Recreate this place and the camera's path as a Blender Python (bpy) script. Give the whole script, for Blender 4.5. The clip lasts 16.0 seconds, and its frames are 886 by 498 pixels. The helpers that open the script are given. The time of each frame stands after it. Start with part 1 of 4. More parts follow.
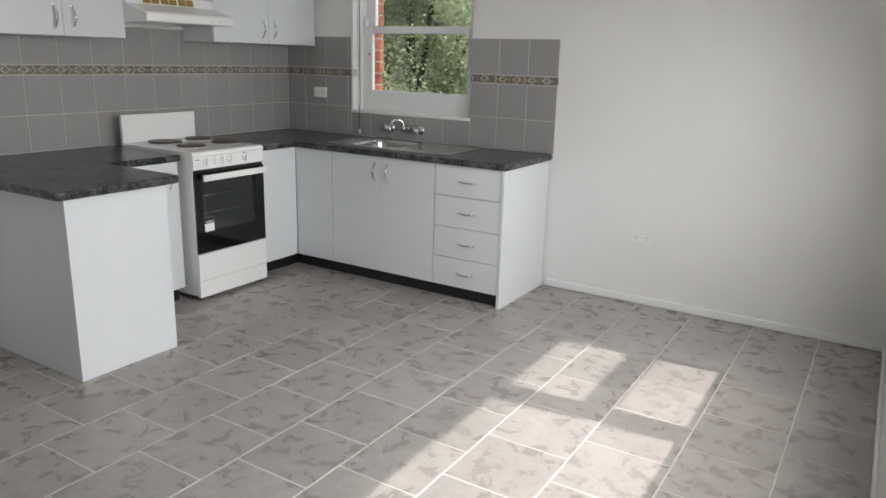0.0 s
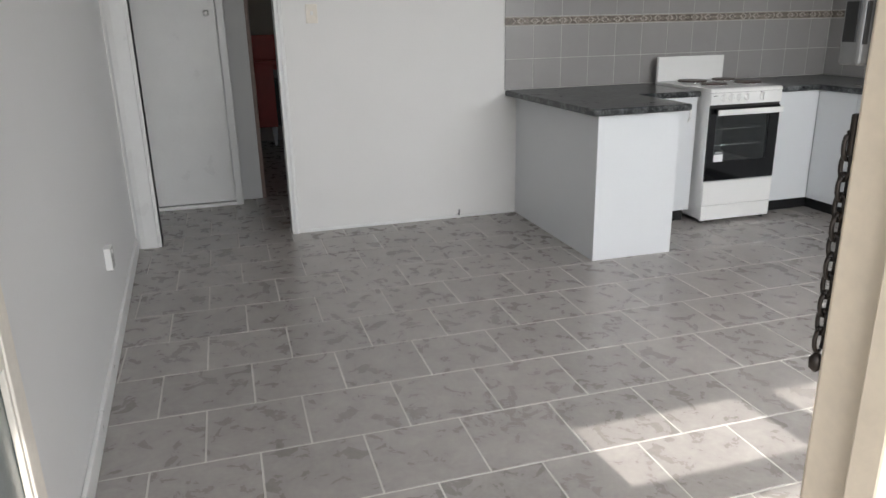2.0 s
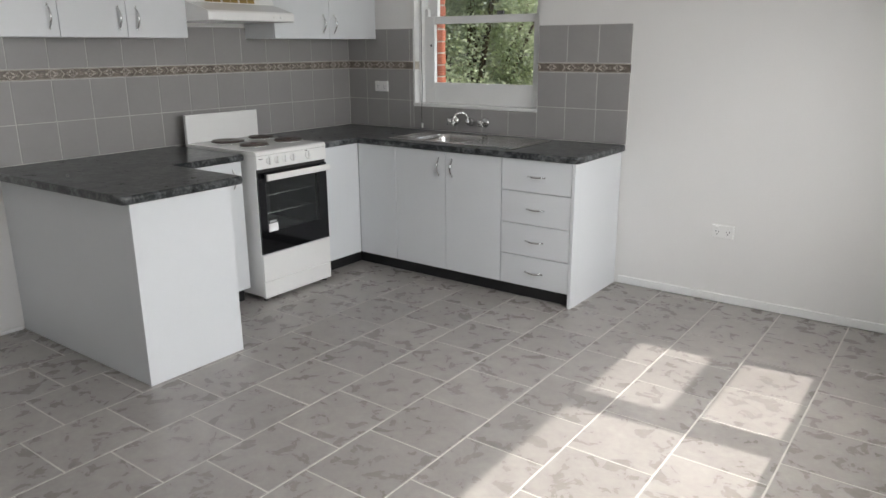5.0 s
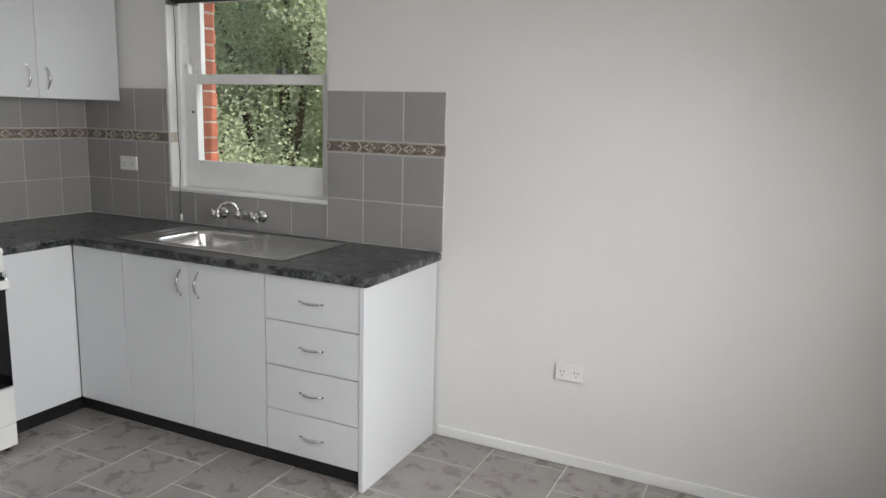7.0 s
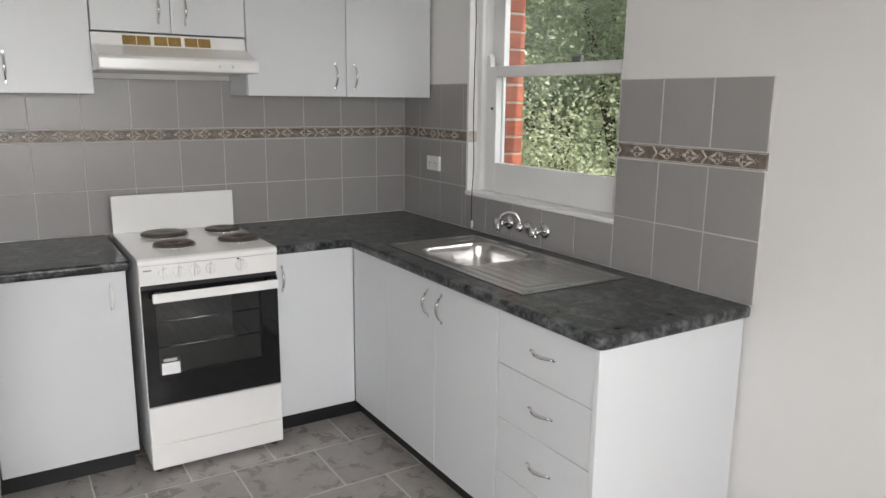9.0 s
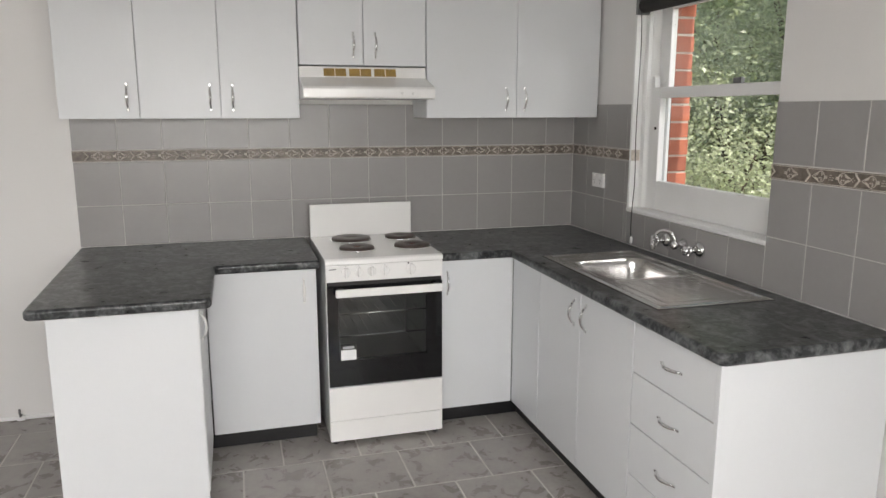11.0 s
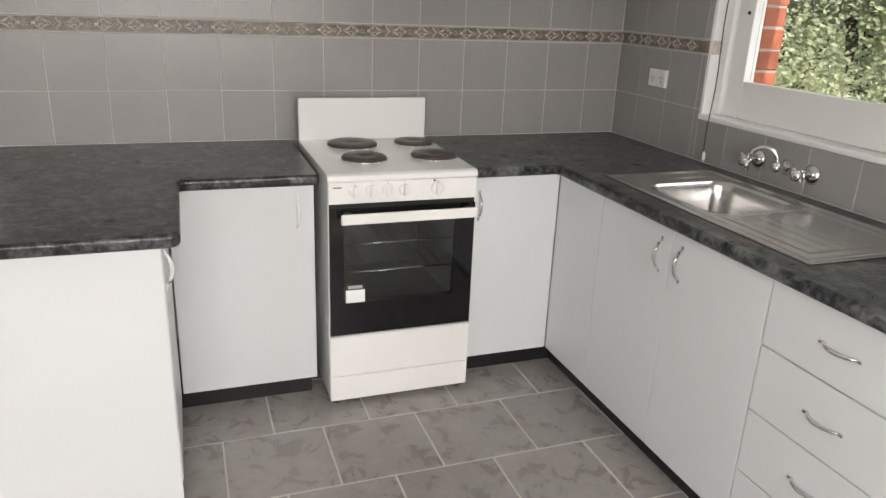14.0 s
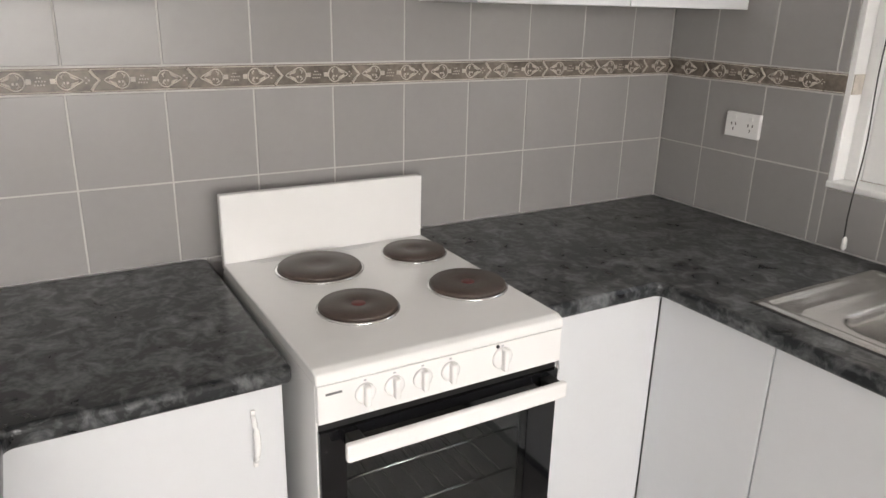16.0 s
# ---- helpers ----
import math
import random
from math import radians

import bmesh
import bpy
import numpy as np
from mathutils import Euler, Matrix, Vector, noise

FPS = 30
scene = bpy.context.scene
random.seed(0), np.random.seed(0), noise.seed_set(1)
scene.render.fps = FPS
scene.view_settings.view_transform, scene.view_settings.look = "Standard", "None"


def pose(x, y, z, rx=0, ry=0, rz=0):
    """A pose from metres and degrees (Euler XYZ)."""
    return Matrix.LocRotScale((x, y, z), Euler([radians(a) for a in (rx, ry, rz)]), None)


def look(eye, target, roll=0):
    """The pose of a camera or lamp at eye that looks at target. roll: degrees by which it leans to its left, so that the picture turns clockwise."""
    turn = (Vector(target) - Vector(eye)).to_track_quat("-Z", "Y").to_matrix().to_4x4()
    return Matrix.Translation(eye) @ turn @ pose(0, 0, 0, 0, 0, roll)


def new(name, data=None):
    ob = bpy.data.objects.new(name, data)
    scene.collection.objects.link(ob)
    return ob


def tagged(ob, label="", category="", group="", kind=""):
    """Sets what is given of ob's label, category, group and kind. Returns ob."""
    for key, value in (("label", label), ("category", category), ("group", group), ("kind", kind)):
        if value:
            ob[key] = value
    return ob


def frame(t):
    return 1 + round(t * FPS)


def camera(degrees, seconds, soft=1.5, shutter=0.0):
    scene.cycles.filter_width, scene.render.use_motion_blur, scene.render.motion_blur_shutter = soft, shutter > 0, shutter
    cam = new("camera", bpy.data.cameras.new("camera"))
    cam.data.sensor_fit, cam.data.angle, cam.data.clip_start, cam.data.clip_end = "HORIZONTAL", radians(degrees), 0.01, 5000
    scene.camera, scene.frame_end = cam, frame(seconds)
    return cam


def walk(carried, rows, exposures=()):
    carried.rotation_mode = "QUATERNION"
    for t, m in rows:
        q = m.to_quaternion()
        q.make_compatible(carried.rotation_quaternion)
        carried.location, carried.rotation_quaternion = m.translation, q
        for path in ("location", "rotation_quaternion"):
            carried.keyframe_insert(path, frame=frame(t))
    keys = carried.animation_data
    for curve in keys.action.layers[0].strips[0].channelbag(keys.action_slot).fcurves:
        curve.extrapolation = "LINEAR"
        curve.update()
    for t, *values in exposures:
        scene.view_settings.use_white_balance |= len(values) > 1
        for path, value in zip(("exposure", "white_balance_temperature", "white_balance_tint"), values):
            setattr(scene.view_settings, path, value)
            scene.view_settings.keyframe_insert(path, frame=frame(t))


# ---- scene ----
cam = camera(63.1, 16.0)
EXPOSURES = [(0.0, -0.02, 6500, 10), (1.5, 0.05, 6480, 10), (3.0, 0.14, 6400, 10), (4.0, 0.24, 6450, 10), (5.0, -0.04, 6520, 10), (8.0, 0.1, 6580, 11), (10.0, 0.15, 6750, 12), (12.5, 0.15, 6900, 12), (14.0, 0.33, 7000, 12), (14.5, 0.3, 7000, 13), (16.0, 0.66, 7000, 14)]
PATH = [
    (0, (0.002, -0.08, 1.503), (-1.008, 1.568, 0.989), 1.6),
    (0.5, (0.062, -0.144, 1.453), (-1.183, 1.296, 0.838), 1.3),
    (1, (0.248, -0.282, 1.432), (-1.23, 0.878, 0.746), 1.1),
    (1.5, (0.476, -0.341, 1.436), (-1.213, 0.485, 0.753), -0.3),
    (2, (0.658, -0.335, 1.408), (-1.169, 0.201, 0.796), -1.2),
    (2.5, (0.759, -0.32, 1.419), (-1.137, 0.037, 0.89), -1.4),
    (3, (0.734, -0.301, 1.423), (-1.181, 0.031, 0.952), -1.3),
    (3.5, (0.579, -0.321, 1.441), (-1.307, 0.166, 0.987), -1.0),
    (4, (0.365, -0.289, 1.446), (-1.395, 0.53, 0.965), -0.6),
    (4.5, (0.081, -0.16, 1.532), (-1.421, 1.052, 1.005), 0.0),
    (5, (-0.126, 0.025, 1.505), (-1.267, 1.576, 0.964), -0.3),
    (7.5, (-0.476, 1.737, 1.547), (-1.323, 3.517, 1.209), 1.8),
    (8, (-0.48, 2.039, 1.571), (-1.666, 3.605, 1.195), 1.6),
    (8.5, (-0.54, 2.224, 1.54), (-2.006, 3.527, 1.149), 1.1),
    (9, (-0.494, 2.298, 1.55), (-2.157, 3.333, 1.145), 0.6),
    (9.5, (-0.33, 2.364, 1.567), (-2.123, 3.153, 1.162), 0.4),
    (10, (-0.228, 2.347, 1.598), (-2.086, 2.971, 1.201), 0.5),
    (10.2, (-0.193, 2.332, 1.594), (-2.067, 2.915, 1.213), 0.2),
    (12.3, (-0.256, 2.401, 1.607), (-2.148, 2.919, 1.214), 0.0),
    (12.5, (-0.287, 2.397, 1.606), (-2.169, 2.924, 1.18), 0.4),
    (13, (-0.463, 2.324, 1.567), (-2.317, 2.868, 1.05), 0.8),
    (13.5, (-0.68, 2.27, 1.538), (-2.484, 2.854, 0.905), 1.2),
    (14, (-1.032, 2.28, 1.52), (-2.804, 2.932, 0.862), 2.4),
    (14.5, (-1.406, 2.256, 1.514), (-3.148, 3.007, 0.88), 2.3),
    (15, (-1.773, 2.206, 1.532), (-3.443, 3.081, 0.865), 1.9),
    (15.5, (-2.117, 2.275, 1.505), (-3.745, 3.21, 0.815), 1.9),
    (16, (-2.364, 2.346, 1.548), (-3.997, 3.309, 0.911), 1.4),
]
walk(cam, [(t, look(eye, target, roll)) for t, eye, target, roll in PATH], EXPOSURES)
# ---- light and world ----
SUN_WAY = Vector((-1.0, -0.08, -1.38))
world = bpy.data.worlds.new("world")
scene.world = world
world.use_nodes = True
wt = world.node_tree
sky = wt.nodes.new("ShaderNodeTexSky")
sky.sky_type, sky.sun_disc = "NISHITA", False
sky.sun_elevation, sky.sun_rotation = math.atan2(1.38, 1.003), radians(85.4)
sky.air_density, sky.dust_density = 1.0, 2.0
wt.links.new(sky.outputs[0], wt.nodes["Background"].inputs[0])
wt.nodes["Background"].inputs[1].default_value = 0.15
sun = new("sun", bpy.data.lights.new("sun", "SUN"))
sun.data.energy, sun.data.angle, sun.data.color = 4.8, radians(0.8), (1.0, 0.95, 0.88)
sun.matrix_world = look((6, 2, 9), Vector((6, 2, 9)) + SUN_WAY)


def window_light(name, eye, target, width, height, watts, colour, spread=180):
    lamp = new(name, bpy.data.lights.new(name, "AREA"))
    lamp.data.shape, lamp.data.size, lamp.data.size_y = "RECTANGLE", width, height
    lamp.data.energy, lamp.data.color = watts, colour
    lamp.data.spread = radians(spread)
    lamp.matrix_world = look(eye, target)
    return lamp


# the sky's light in the front windows and in the open front doorway
window_light("window_skylight", (0.245, 2.22, 1.60), (-1.0, 2.22, 0.75), 2.6, 1.15, 49, (0.97, 0.98, 0.99), 142)
window_light("doorway_skylight", (1.6, -0.3, 1.35), (-1.0, -0.3, 0.5), 1.0, 1.9, 32, (0.97, 0.98, 0.985))
window_light("kitchen_skylight", (-2.5, 5.05, 2.5), (-3.5, 4.0, 1.3), 1.1, 0.7, 11, (0.98, 0.99, 0.98))

# ---- materials ----


def mat(name, colour, rough=0.5, metal=0.0, vary=0.06, scale=6.0, fine=60.0, bump=0.05, colour2=None, spread=(0.35, 0.65), coat=0.0, rough_vary=0.08, by_object=0.0, dist=0.002, grain=0.35, distort=0.0, rugged=0.5):
    """Principled paint with two scales of mottling, relief and uneven gloss."""
    m = bpy.data.materials.new(name)
    m.use_nodes = True
    nt = m.node_tree
    N, L = nt.nodes, nt.links
    b = N["Principled BSDF"]
    tc = N.new("ShaderNodeTexCoord")
    n1 = N.new("ShaderNodeTexNoise")
    n1.inputs["Scale"].default_value, n1.inputs["Detail"].default_value = scale, 6
    n1.inputs["Distortion"].default_value, n1.inputs["Roughness"].default_value = distort, rugged
    n2 = N.new("ShaderNodeTexNoise")
    n2.inputs["Scale"].default_value, n2.inputs["Detail"].default_value = fine, 4
    src = tc.outputs["Object"]
    if by_object:
        info = N.new("ShaderNodeObjectInfo")
        off = N.new("ShaderNodeVectorMath")
        off.operation = "SCALE"
        comb = N.new("ShaderNodeCombineXYZ")
        for i in range(3):
            L.new(info.outputs["Random"], comb.inputs[i])
        L.new(comb.outputs[0], off.inputs[0])
        off.inputs["Scale"].default_value = 37.0
        add = N.new("ShaderNodeVectorMath")
        L.new(src, add.inputs[0])
        L.new(off.outputs[0], add.inputs[1])
        src = add.outputs[0]
    L.new(src, n1.inputs["Vector"])
    L.new(src, n2.inputs["Vector"])
    mixn = N.new("ShaderNodeMix")
    mixn.inputs[0].default_value = grain
    L.new(n1.outputs[0], mixn.inputs[2])
    L.new(n2.outputs[0], mixn.inputs[3])
    ramp = N.new("ShaderNodeValToRGB")
    ramp.color_ramp.elements[0].position, ramp.color_ramp.elements[1].position = spread
    c1 = colour
    c2 = colour2 or tuple(min(1, c * (1 + vary)) for c in colour)
    if not colour2:
        c1 = tuple(c * (1 - vary) for c in colour)
    ramp.color_ramp.elements[0].color, ramp.color_ramp.elements[1].color = (*c1, 1), (*c2, 1)
    L.new(mixn.outputs[0], ramp.inputs[0])
    out = ramp.outputs[0]
    if by_object:
        hsv = N.new("ShaderNodeHueSaturation")
        mr = N.new("ShaderNodeMapRange")
        mr.inputs["To Min"].default_value, mr.inputs["To Max"].default_value = 1 - by_object, 1 + by_object
        L.new(info.outputs["Random"], mr.inputs[0])
        L.new(mr.outputs[0], hsv.inputs["Value"])
        L.new(out, hsv.inputs["Color"])
        out = hsv.outputs[0]
    L.new(out, b.inputs["Base Color"])
    rr = N.new("ShaderNodeMapRange")
    rr.inputs["To Min"].default_value, rr.inputs["To Max"].default_value = max(0.02, rough - rough_vary), min(1, rough + rough_vary)
    L.new(n1.outputs[0], rr.inputs[0])
    L.new(rr.outputs[0], b.inputs["Roughness"])
    b.inputs["Metallic"].default_value = metal
    b.inputs["Coat Weight"].default_value = coat
    if bump:
        bp = N.new("ShaderNodeBump")
        bp.inputs["Strength"].default_value, bp.inputs["Distance"].default_value = bump, dist
        L.new(n2.outputs[0], bp.inputs["Height"])
        L.new(bp.outputs[0], b.inputs["Normal"])
    return m


def glass_mat(name, colour, rough):
    m = bpy.data.materials.new(name)
    m.use_nodes = True
    b = m.node_tree.nodes["Principled BSDF"]
    b.inputs["Base Color"].default_value = (*colour, 1)
    b.inputs["Roughness"].default_value = rough
    b.inputs["Transmission Weight"].default_value = 1.0
    b.inputs["IOR"].default_value = 1.45
    return m


M_WALL = mat("wall_paint", (0.755, 0.745, 0.73), 0.55, vary=0.02, scale=1.3, fine=220, bump=0.12)
M_WALL_GREY = mat("side_wall_paint", (0.76, 0.76, 0.76), 0.45, vary=0.02, scale=1.3, fine=220, bump=0.12)
M_CEIL = mat("ceiling_paint", (0.82, 0.81, 0.80), 0.8, vary=0.02, scale=2, fine=150, bump=0.1)
M_TRIM = mat("trim_gloss_paint", (0.80, 0.80, 0.79), 0.3, vary=0.03, scale=5, fine=90, bump=0.08)
M_FLOOR = mat("floor_tile", (0.215, 0.197, 0.185), 0.28, colour2=(0.385, 0.362, 0.344), scale=11, fine=50, spread=(0.26, 0.80), bump=0.05, dist=0.001, by_object=0.07, rough_vary=0.04, grain=0.25, distort=0.5, rugged=0.6)
M_GROUT = mat("floor_grout", (0.58, 0.56, 0.53), 0.85, vary=0.1, scale=4, fine=120, bump=0.3)
M_WTILE = mat("grey_wall_tile", (0.31, 0.30, 0.293), 0.30, vary=0.03, scale=5, fine=45, bump=0.02, by_object=0.03, rough_vary=0.02)
M_WGROUT = mat("wall_grout", (0.55, 0.535, 0.515), 0.85, vary=0.06, scale=6, fine=150, bump=0.2)
M_FRIEZE = mat("frieze_ceramic", (0.105, 0.086, 0.07), 0.4, colour2=(0.24, 0.203, 0.168), scale=25, fine=90, bump=0.3, by_object=0.05)
M_FRIEZE_HI = mat("frieze_relief_glaze", (0.52, 0.47, 0.41), 0.35, vary=0.2, scale=40, fine=120, bump=0.2)
M_BENCH = mat("dark_stone_laminate", (0.008, 0.010, 0.012), 0.29, colour2=(0.19, 0.198, 0.202), scale=17, fine=70, spread=(0.45, 0.70), bump=0.03, rough_vary=0.05, grain=0.25, distort=0.9, rugged=0.6)
M_CAB = mat("white_melamine", (0.675, 0.69, 0.705), 0.33, vary=0.012, scale=2, fine=60, bump=0.03)
M_CABEDGE = mat("cabinet_edge_strip", (0.42, 0.43, 0.44), 0.5, vary=0.05)
M_KICK = mat("black_kickboard", (0.012, 0.012, 0.013), 0.4, vary=0.2, scale=8)
M_CHROME = mat("chrome", (0.78, 0.78, 0.78), 0.12, metal=1.0, vary=0.02, bump=0.0, rough_vary=0.05)
M_STEEL = mat("brushed_stainless", (0.62, 0.605, 0.59), 0.24, metal=1.0, vary=0.02, scale=9, fine=140, bump=0.008, rough_vary=0.03)
M_ENAMEL = mat("white_enamel", (0.84, 0.835, 0.82), 0.2, vary=0.012, scale=3, fine=40, bump=0.01, coat=0.3)
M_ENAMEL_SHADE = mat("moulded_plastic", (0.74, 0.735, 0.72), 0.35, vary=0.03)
M_HOT = mat("cast_iron_hotplate", (0.07, 0.050, 0.041), 0.42, vary=0.25, scale=30, fine=160, bump=0.15)
M_RED = mat("red_dot_paint", (0.13, 0.035, 0.03), 0.5, vary=0.1)
M_BLACKGL = mat("black_oven_glass", (0.006, 0.006, 0.007), 0.06, vary=0.1, bump=0.0, rough_vary=0.02)
M_BLACK = mat("black_plastic", (0.012, 0.012, 0.012), 0.45, vary=0.2)
M_OVENIN = mat("oven_cavity_enamel", (0.06, 0.06, 0.062), 0.35, vary=0.15, scale=20, fine=100)
M_PRINT = mat("grey_print", (0.16, 0.16, 0.16), 0.6, vary=0.1)
M_STICKER = mat("white_sticker", (0.82, 0.82, 0.82), 0.5, vary=0.02)
M_AMBER = mat("amber_filter", (0.30, 0.19, 0.05), 0.5, vary=0.25, scale=40, fine=150)
M_CREAM = mat("aged_cream_paint", (0.80, 0.68, 0.53), 0.4, vary=0.07, scale=7, fine=70, bump=0.2)
M_DOOR = mat("aged_white_door_paint", (0.77, 0.725, 0.65), 0.4, vary=0.06, scale=9, fine=70, bump=0.25)
M_BRONZE = mat("dark_bronze", (0.035, 0.028, 0.024), 0.4, metal=0.7, vary=0.3, scale=40, fine=150, bump=0.2)
M_LOCK = mat("dull_zinc", (0.20, 0.20, 0.20), 0.45, metal=0.6, vary=0.15, scale=20)
M_BRICK = mat("red_brick", (0.27, 0.075, 0.045), 0.85, colour2=(0.42, 0.135, 0.075), scale=14, fine=90, bump=0.6, dist=0.003, by_object=0.18)
M_MORTAR = mat("mortar", (0.42, 0.37, 0.32), 0.95, vary=0.12, scale=20, fine=150, bump=0.6)
M_LEAF = mat("leaf", (0.19, 0.235, 0.14), 0.36, colour2=(0.62, 0.66, 0.49), scale=2.2, fine=14, spread=(0.3, 0.7), bump=0.0)
M_BARK = mat("bark", (0.11, 0.085, 0.06), 0.9, vary=0.3, scale=8, fine=40, bump=0.8, dist=0.01)
M_GRASS = mat("garden_ground", (0.07, 0.09, 0.035), 0.9, colour2=(0.16, 0.15, 0.08), scale=3, fine=40, bump=0.6, dist=0.02)
M_CONC = mat("concrete", (0.33, 0.32, 0.30), 0.85, vary=0.15, scale=4, fine=60, bump=0.4)
M_REDPAINT = mat("red_lacquer", (0.42, 0.045, 0.04), 0.4, vary=0.1)
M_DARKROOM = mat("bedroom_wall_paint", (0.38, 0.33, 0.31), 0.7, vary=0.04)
M_JAMBWOOD = mat("stained_timber", (0.27, 0.19, 0.165), 0.5, vary=0.2, scale=20, fine=90, bump=0.2)
M_FABRIC = mat("dark_blind_fabric", (0.03, 0.028, 0.027), 0.85, vary=0.15, scale=30, fine=200, bump=0.3)
M_GLASS = glass_mat("clear_glass", (0.97, 0.99, 0.98), 0.0)
M_OBSCURE = mat("obscure_glass", (0.30, 0.34, 0.33), 0.16, vary=0.08, scale=2.5, fine=140, bump=0.12)
_ob = M_OBSCURE.node_tree.nodes["Principled BSDF"]
_ob.inputs["Transmission Weight"].default_value = 0.25

_t = M_LEAF.node_tree
_tr, _mx = _t.nodes.new("ShaderNodeBsdfTranslucent"), _t.nodes.new("ShaderNodeMixShader")
_tr.inputs[0].default_value, _mx.inputs[0].default_value = (0.74, 0.80, 0.54, 1), 0.5
_t.links.new(_t.nodes["Principled BSDF"].outputs[0], _mx.inputs[1])
_t.links.new(_tr.outputs[0], _mx.inputs[2])
_t.links.new(_mx.outputs[0], _t.nodes["Material Output"].inputs[0])

# each leaf a little lighter or darker than the next
_geo, _rng, _hsv = _t.nodes.new("ShaderNodeNewGeometry"), _t.nodes.new("ShaderNodeMapRange"), _t.nodes.new("ShaderNodeHueSaturation")
_rng.inputs["To Min"].default_value, _rng.inputs["To Max"].default_value = 0.45, 1.75
_t.links.new(_geo.outputs["Random Per Island"], _rng.inputs[0])
_t.links.new(_rng.outputs[0], _hsv.inputs["Value"])
_pb = _t.nodes["Principled BSDF"]
_t.links.new(_pb.inputs["Base Color"].links[0].from_socket, _hsv.inputs["Color"])
_t.links.new(_hsv.outputs[0], _pb.inputs["Base Color"])

# ---- builders ----
BASE = {}


def box(bm, x0, x1, y0, y1, z0, z1, bevel=0.0, seg=2):
    """Adds a box, its edges rounded by bevel, to bm."""
    n = set(bm.verts)
    vs = [bm.verts.new((x, y, z)) for x in (x0, x1) for y in (y0, y1) for z in (z0, z1)]
    fs = [bm.faces.new([vs[i] for i in f]) for f in ((0, 1, 3, 2), (4, 6, 7, 5), (0, 4, 5, 1), (2, 3, 7, 6), (0, 2, 6, 4), (1, 5, 7, 3))]
    if bevel:
        es = {e for f in fs for e in f.edges}
        bmesh.ops.bevel(bm, geom=list(es), offset=bevel, segments=seg, profile=0.5, affect="EDGES")
    return bm


def B(*boxes, bevel=0.0, seg=2):
    bm = bmesh.new()
    for b in boxes:
        box(bm, *b, bevel=bevel, seg=seg)
    return bm


def prism(outline, axis, a0, a1, bevel=0.0, seg=3, only=None):
    """A solid from an outline of 2D points, pushed along an axis from a0 to a1."""
    bm = bmesh.new()

    def at(p, a):
        return {"x": (a, p[0], p[1]), "y": (p[0], a, p[1]), "z": (p[0], p[1], a)}[axis]
    lo = [bm.verts.new(at(p, a0)) for p in outline]
    hi = [bm.verts.new(at(p, a1)) for p in outline]
    bm.faces.new(lo)
    bm.faces.new(hi)
    k = len(outline)
    for i in range(k):
        bm.faces.new((lo[i], lo[(i + 1) % k], hi[(i + 1) % k], hi[i]))
    bmesh.ops.recalc_face_normals(bm, faces=bm.faces)
    if bevel:
        bmesh.ops.bevel(bm, geom=bm.edges[:], offset=bevel, segments=seg, profile=0.5, affect="EDGES")
    return bm


def lathe(profile, centre, axis="z", steps=32):
    """A turned solid: profile of (radius, height) about an axis through centre."""
    bm = bmesh.new()
    rings = []
    for r, h in profile:
        ring = []
        for i in range(steps):
            a = 2 * math.pi * i / steps
            p = {"z": (r * math.cos(a), r * math.sin(a), h), "x": (h, r * math.cos(a), r * math.sin(a)), "y": (r * math.cos(a), h, r * math.sin(a))}[axis]
            ring.append(bm.verts.new(Vector(p) + Vector(centre)))
        rings.append(ring)
    for a, b in zip(rings, rings[1:]):
        for i in range(steps):
            bm.faces.new((a[i], a[(i + 1) % steps], b[(i + 1) % steps], b[i]))
    for ring in (rings[0], rings[-1]):
        bm.faces.new(ring)
    bmesh.ops.recalc_face_normals(bm, faces=bm.faces)
    for f in bm.faces:
        f.smooth = True
    return bm


def tube(points, radius, steps=10, bm=None, squash=1.0, closed=False):
    """A round bar along points."""
    bm = bm or bmesh.new()
    pts = [Vector(p) for p in points]
    rings = []
    k = len(pts)
    for i, p in enumerate(pts):
        a = pts[(i - 1) % k] if closed else pts[max(i - 1, 0)]
        b = pts[(i + 1) % k] if closed else pts[min(i + 1, k - 1)]
        d = (b - a).normalized()
        up = Vector((0, 0, 1)) if abs(d.z) < 0.9 else Vector((0, 1, 0))
        u = d.cross(up).normalized()
        v = d.cross(u).normalized()
        r = radius[i] if isinstance(radius, (list, tuple)) else radius
        rings.append([bm.verts.new(p + r * (math.cos(t) * u + squash * math.sin(t) * v)) for t in (2 * math.pi * j / steps for j in range(steps))])
    pairs = list(zip(rings, rings[1:])) + ([(rings[-1], rings[0])] if closed else [])
    for a, b in pairs:
        for j in range(steps):
            f = bm.faces.new((a[j], a[(j + 1) % steps], b[(j + 1) % steps], b[j]))
            f.smooth = True
    if not closed:
        bm.faces.new(rings[0][::-1])
        bm.faces.new(rings[-1])
    return bm


def thing(name, base, label, category, group="", kind=""):
    ob = new(name)
    ob.location = base
    ob.empty_display_size = 0.05
    BASE[ob.name] = Vector(base)
    return tagged(ob, label, category, group, kind)


def part(name, bm, material, parent=None, label=""):
    """Links bm, given in world coordinates, as one mesh under parent."""
    base = BASE.get(parent.name, Vector()) if parent else Vector()
    bmesh.ops.translate(bm, verts=bm.verts, vec=-base)
    me = bpy.data.meshes.new(name)
    bm.to_mesh(me)
    bm.free()
    me.materials.append(material)
    ob = new(name, me)
    if parent:
        ob.parent = parent
        BASE[ob.name] = base
    if label:
        ob["label"] = label
    return ob


